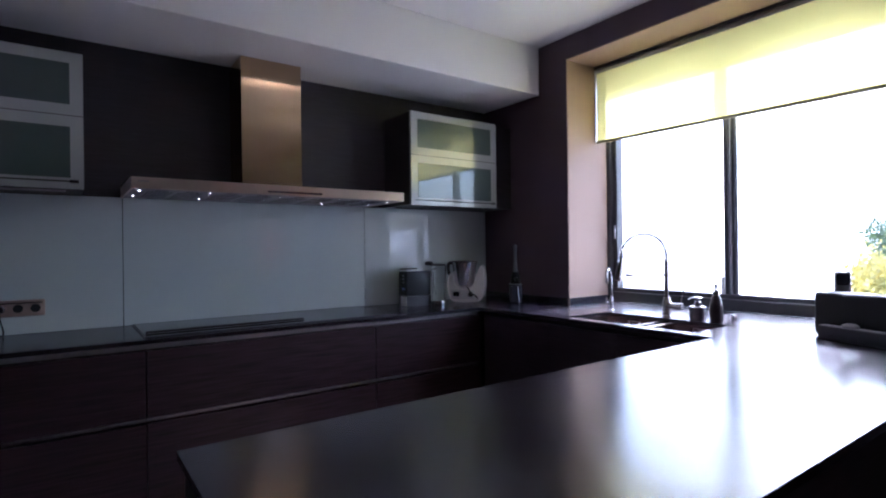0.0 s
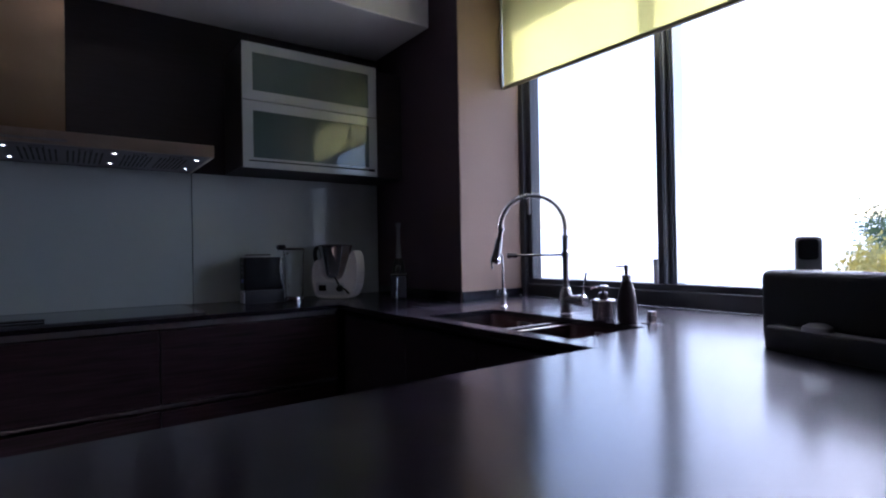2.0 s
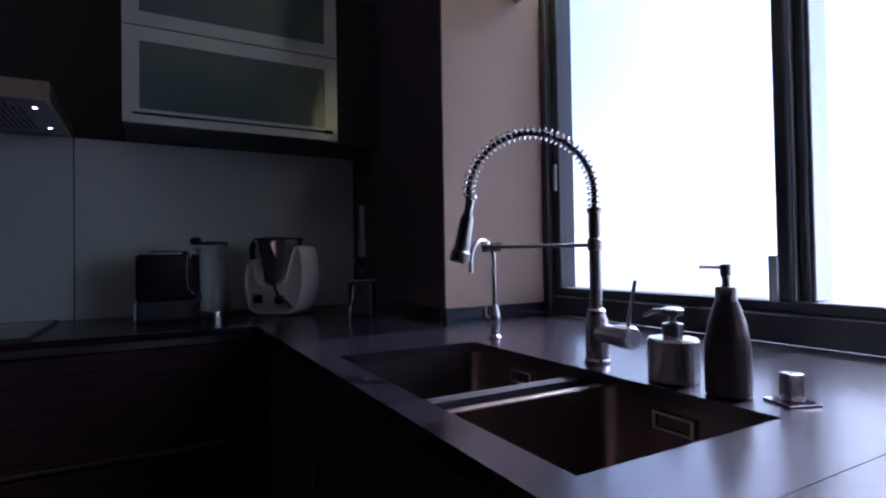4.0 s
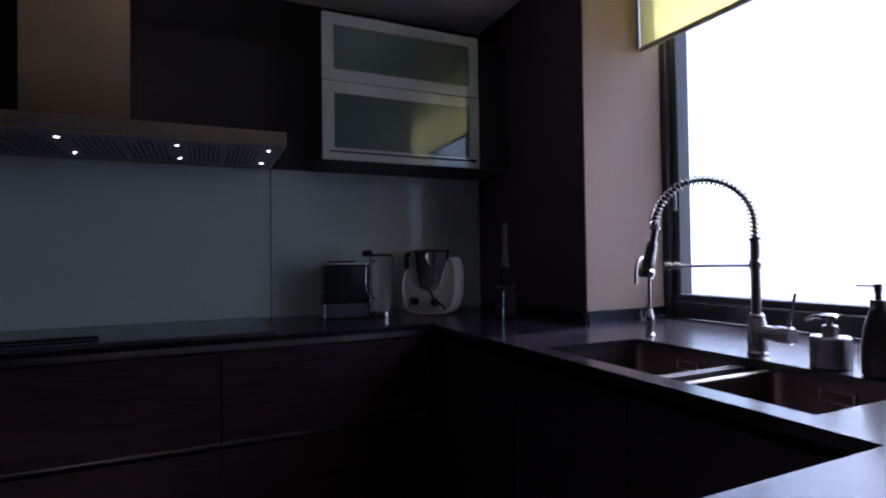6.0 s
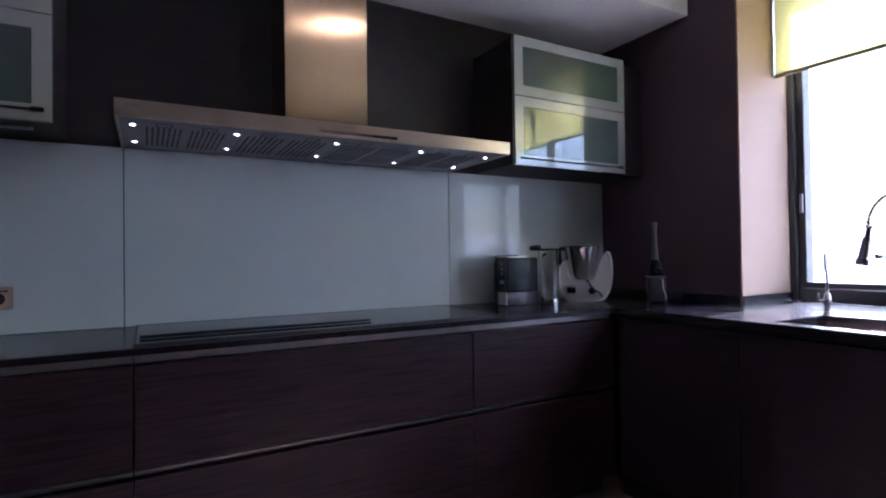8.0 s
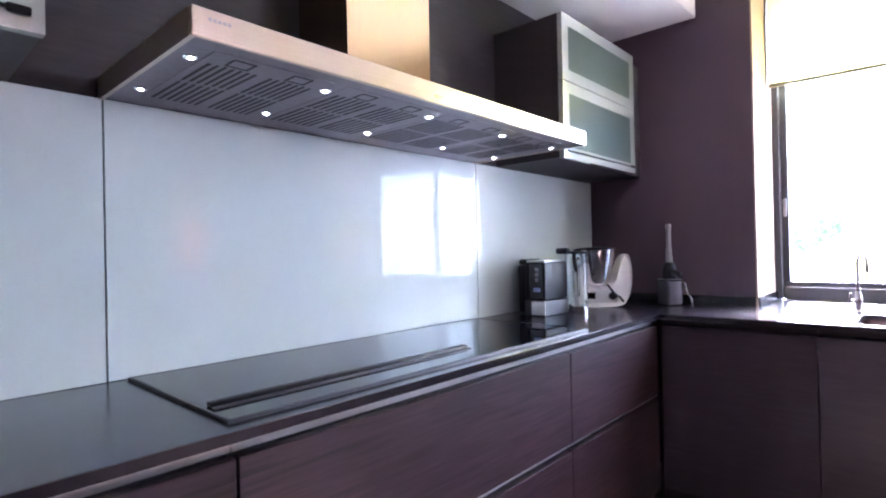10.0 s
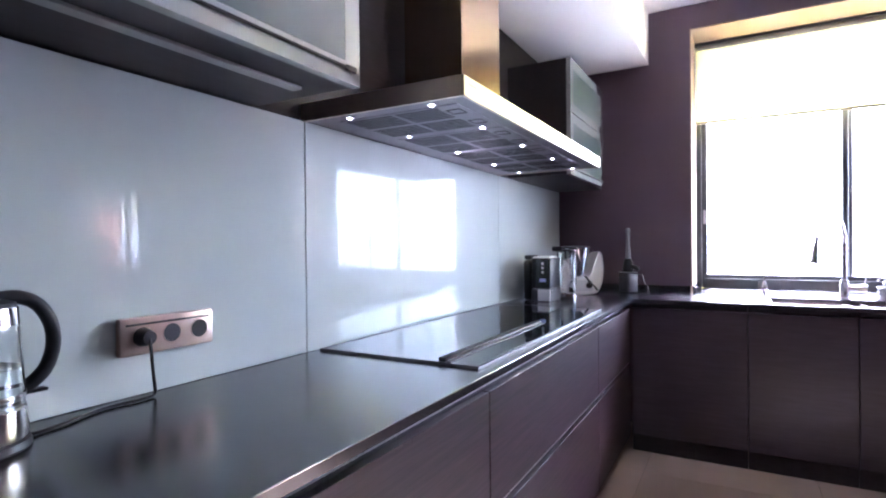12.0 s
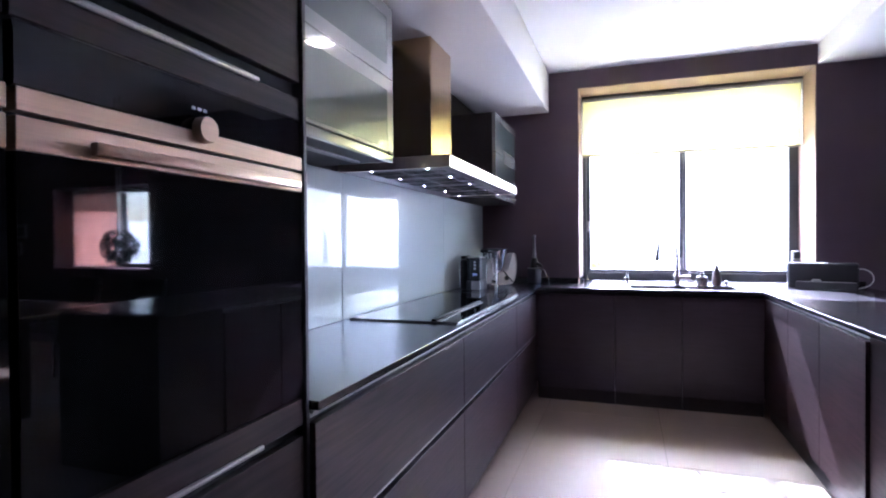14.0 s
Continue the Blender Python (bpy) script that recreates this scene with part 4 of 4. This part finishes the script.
def juicer():
    j = thing("juicer", "dark upright juicer with a smoked square housing", "juicer", at=(0.505, -0.160, TOP_Z), turn=-35)
    local("motor_block", bm_box(-0.047, 0.047, -0.047, 0.047, 0.0, 0.132, 0.014, 3), SMOKED, j, "smoked plastic housing")
    local("band", bm_box(-0.044, 0.044, -0.044, 0.044, 0.1325, 0.138, 0.003), DULL_ALU, j, "thin metal band")
    local("collar", bm_lathe([(0.0, 0.138), (0.034, 0.138), (0.036, 0.158), (0.032, 0.195), (0.022, 0.225), (0, 0.228)], 28), BLACK, j)
    local("feed_tube", bm_lathe([(0, 0.226), (0.017, 0.226), (0.015, 0.29), (0.012, 0.30), (0, 0.30)], 24), MID_GREY, j, "grey feed tube")
    local("pusher", bm_lathe([(0, 0.30), (0.012, 0.30), (0.011, 0.395), (0.015, 0.405), (0.013, 0.425), (0, 0.427)], 18), MID_GREY, j, "grey pusher rod")
    local("spout", bm_tube([(0.030, 0, 0.175), (0.078, 0, 0.165), (0.092, 0, 0.150)], [0.015, 0.013, 0.011], 14), BLACK, j)
    local("drip_arm", bm_tube(spline([(0.050, 0.0, 0.120), (0.118, 0, 0.124), (0.138, 0, 0.075), (0.168, 0, 0.045), (0.174, 0, 0.003)], 5), 0.0038, 8), SATIN, j, "thin bent metal arm")


coffee_machine()
glass_jug()
food_processor()
juicer()


def ceiling_panel():
    c = thing("ceiling_light", "small square lit ceiling panel light", "light", at=(1.60, -1.36, CEIL))
    part("frame", bm_join(bm_box(1.515, 1.685, -1.445, -1.435, CEIL - 0.006, CEIL - 0.0005), bm_box(1.515, 1.685, -1.285, -1.275, CEIL - 0.006, CEIL - 0.0005), bm_box(1.515, 1.525, -1.435, -1.285, CEIL - 0.006, CEIL - 0.0005), bm_box(1.675, 1.685, -1.435, -1.285, CEIL - 0.006, CEIL - 0.0005)), WHITE_PLASTIC, c)
    part("diffuser", bm_box(1.526, 1.674, -1.434, -1.286, CEIL - 0.004, CEIL - 0.001), PANEL_LIGHT, c, "lit white diffuser")


ceiling_panel()


# ---- dining side, seen mirrored in the oven ----
def hanging_ball():
    h = thing("hanging_plant", "round green ball plant hung on two white cords", "plant", at=(4.75, -0.82, 1.2))
    rng = random.Random(4)
    bm = bmesh.new()
    for i in range(900):
        a, c = rng.uniform(0, 2 * math.pi), rng.uniform(-1, 1)
        s = math.sqrt(1 - c * c)
        d = Vector((s * math.cos(a), s * math.sin(a), c))
        p = Vector((4.75, -0.82, 1.25)) + d * rng.uniform(0.13, 0.18)
        u = d.orthogonal().normalized() * 0.018
        v = d.cross(u) * 0.6
        q = d * rng.uniform(0.0, 0.02)
        bm.faces.new([bm.verts.new(p + w) for w in (-u, v + q, u, -v + q)])
    part("foliage", bm, LEAF_GREEN, h, smooth=False)
    for dx in (-0.035, 0.035):
        part("cord", bm_tube([(4.75 + dx * 0.5, -0.82, 1.40), (4.75 + dx, -0.82, CEIL - 0.001)], 0.008, 8), WHITE_PLASTIC, h, "white hanging cord")


def dining_table():
    t = thing("dining_table", "dark wooden dining table on the dining side", "table", at=(4.9, -1.8, 0))
    part("tabletop", bm_box(4.0, 5.8, -2.25, -1.35, 0.715, 0.75, 0.004, 2), TABLE_WOOD, t)
    for x in (4.08, 5.72):
        for y in (-2.17, -1.43):
            part("leg", bm_box(x - 0.035, x + 0.035, y - 0.035, y + 0.035, 0, 0.7145, 0.003), TABLE_WOOD, t)


def dining_chair():
    c = thing("dining_chair", "dark upholstered dining chair at the table", "chair", "chairs at the table", at=(4.4, -2.55, 0))
    local("seat", bm_box(-0.22, 0.22, -0.22, 0.22, 0.42, 0.49, 0.02, 3), BLACK_SOFT, c)
    local("backrest", turned(bm_box(-0.21, 0.21, -0.025, 0.025, 0.0, 0.45, 0.018, 3), Matrix.Translation((0, -0.215, 0.48)) @ pose(0, 0, 0, 8, 0, 0)), BLACK_SOFT, c)
    for x in (-0.19, 0.19):
        for y in (-0.19, 0.19):
            local("leg", bm_tube([(x, y, 0.425), (x * 1.08, y * 1.08, 0)], [0.018, 0.012], 10), TABLE_WOOD, c)
    return c


def picture_frame():
    f = thing("picture_frame", "small white framed picture on the dark wall", "picture", "pictures by the window", at=(7.52, 0.0, 1.38))
    w, h, b = 0.11, 0.085, 0.022
    local("frame", bm_cells([-w, -w + b, w - b, w], [0, b, 2 * h - b, 2 * h], [(1, 1)], -0.024, -0.001, lambda u, v, q: (u, q, v)), WHITE_PLASTIC, f, "white moulded frame", smooth=False)
    local("print", bm_box(-w + b, w - b, -0.010, -0.0015, b, 2 * h - b), DARK_GREY, f, "dark print behind the frame")
    return f


copy_thing(picture_frame(), pose(7.62, 0.0, 1.15))
hanging_ball()
dining_table()
first_chair = dining_chair()
for m in (pose(5.3, -2.55, 0), pose(4.4, -1.05, 0, 0, 0, 180), pose(5.3, -1.05, 0, 0, 0, 180)):
    copy_thing(first_chair, m)


# ---- outdoors ----
ground = structure("ground", bm_box(-400, 400, 0.62, 800, -0.6, -0.35), WHITE_GROUND, "ground whitened for the burnt-out view, reaching the horizon", "ground")
# added low band that glows white and hides the tan horizon line
glow_strip = bmesh.new()
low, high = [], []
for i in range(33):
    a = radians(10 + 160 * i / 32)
    low.append(glow_strip.verts.new((200 * math.cos(a), 200 * math.sin(a), -0.36)))
    high.append(glow_strip.verts.new((200 * math.cos(a), 200 * math.sin(a), 9)))
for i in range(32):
    glow_strip.faces.new((low[i], low[i + 1], high[i + 1], high[i]))
structure("backdrop", glow_strip, GLOW_BAND, "white glowing band added to cover the horizon line", "backdrop")


def leafy(name, label, at, radius, height, count, mat, trunk_h, seed):
    t = thing(name, label, "tree" if trunk_h > 0.6 else "shrub", at=at)
    rng = random.Random(seed)
    trunk = [bm_tube([(0, 0, -0.02), (0.03, 0.02, trunk_h * 0.5), (0.0, 0.05, trunk_h)], [0.05 * radius + 0.03, 0.04 * radius + 0.02, 0.03 * radius + 0.012], 8)]
    tips = []
    for k in range(9):
        a = k * 2.4
        tip = Vector((math.cos(a) * radius * rng.uniform(0.35, 0.75), math.sin(a) * radius * rng.uniform(0.35, 0.75), trunk_h + height * rng.uniform(0.2, 0.85)))
        tips.append(tip)
        trunk.append(bm_tube([(0, 0.03, trunk_h * 0.8), tuple(tip * 0.55 + Vector((0, 0, trunk_h * 0.42))), tuple(tip)], [0.022, 0.015, 0.006], 6))
    local("trunk", bm_join(*trunk), BARK, t)
    verts, faces = [], []
    for i in range(count):
        c = rng.choice(tips)
        p = c + Vector((rng.gauss(0, 0.26 * radius), rng.gauss(0, 0.26 * radius), rng.gauss(0, 0.2 * height)))
        if p.z < 0.05:
            continue
        u = Vector((rng.uniform(-1, 1), rng.uniform(-1, 1), rng.uniform(-1, 1))).normalized()
        v = u.orthogonal().normalized()
        s = rng.uniform(0.03, 0.07)
        b = len(verts)
        verts += [tuple(p - u * s), tuple(p + v * s * 0.45), tuple(p + u * s), tuple(p - v * s * 0.45)]
        faces.append((b, b + 1, b + 2, b + 3))
    me = bpy.data.meshes.new("crown")
    me.from_pydata(verts, [], faces)
    me.materials.append(mat)
    new("crown", me).parent = t


leafy("shrub", "yellow leaved garden shrub on the whitened ground", (0.5, 8.4, -0.35), 0.55, 1.05, 6000, LEAF_YELLOW, 0.35, 2)
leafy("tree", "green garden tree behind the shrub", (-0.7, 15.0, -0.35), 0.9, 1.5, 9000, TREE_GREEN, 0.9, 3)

# ---- floor tiles ----
TW = 0.795
tile_mesh = bpy.data.meshes.new("tile")
tb = bm_box(-TW / 2 + 0.0015, TW / 2 - 0.0015, -TW / 2 + 0.0015, TW / 2 - 0.0015, -0.0020, 0.0)
tb.to_mesh(tile_mesh)
tb.free()
tile_mesh.materials.append(TILE)
for i in range(-1, 10):
    for k in range(0, 10):
        x, y = 1.49 + (i - 1.5) * TW + 0.0, -0.02 - (k + 0.5) * TW
        if x + TW / 2 > ROOM_X + 0.3 or y - TW / 2 < ROOM_Y - 0.3:
            continue
        tile = new("tile", tile_mesh)
        tile.location = (x, y, 0)
        tile.parent = floor
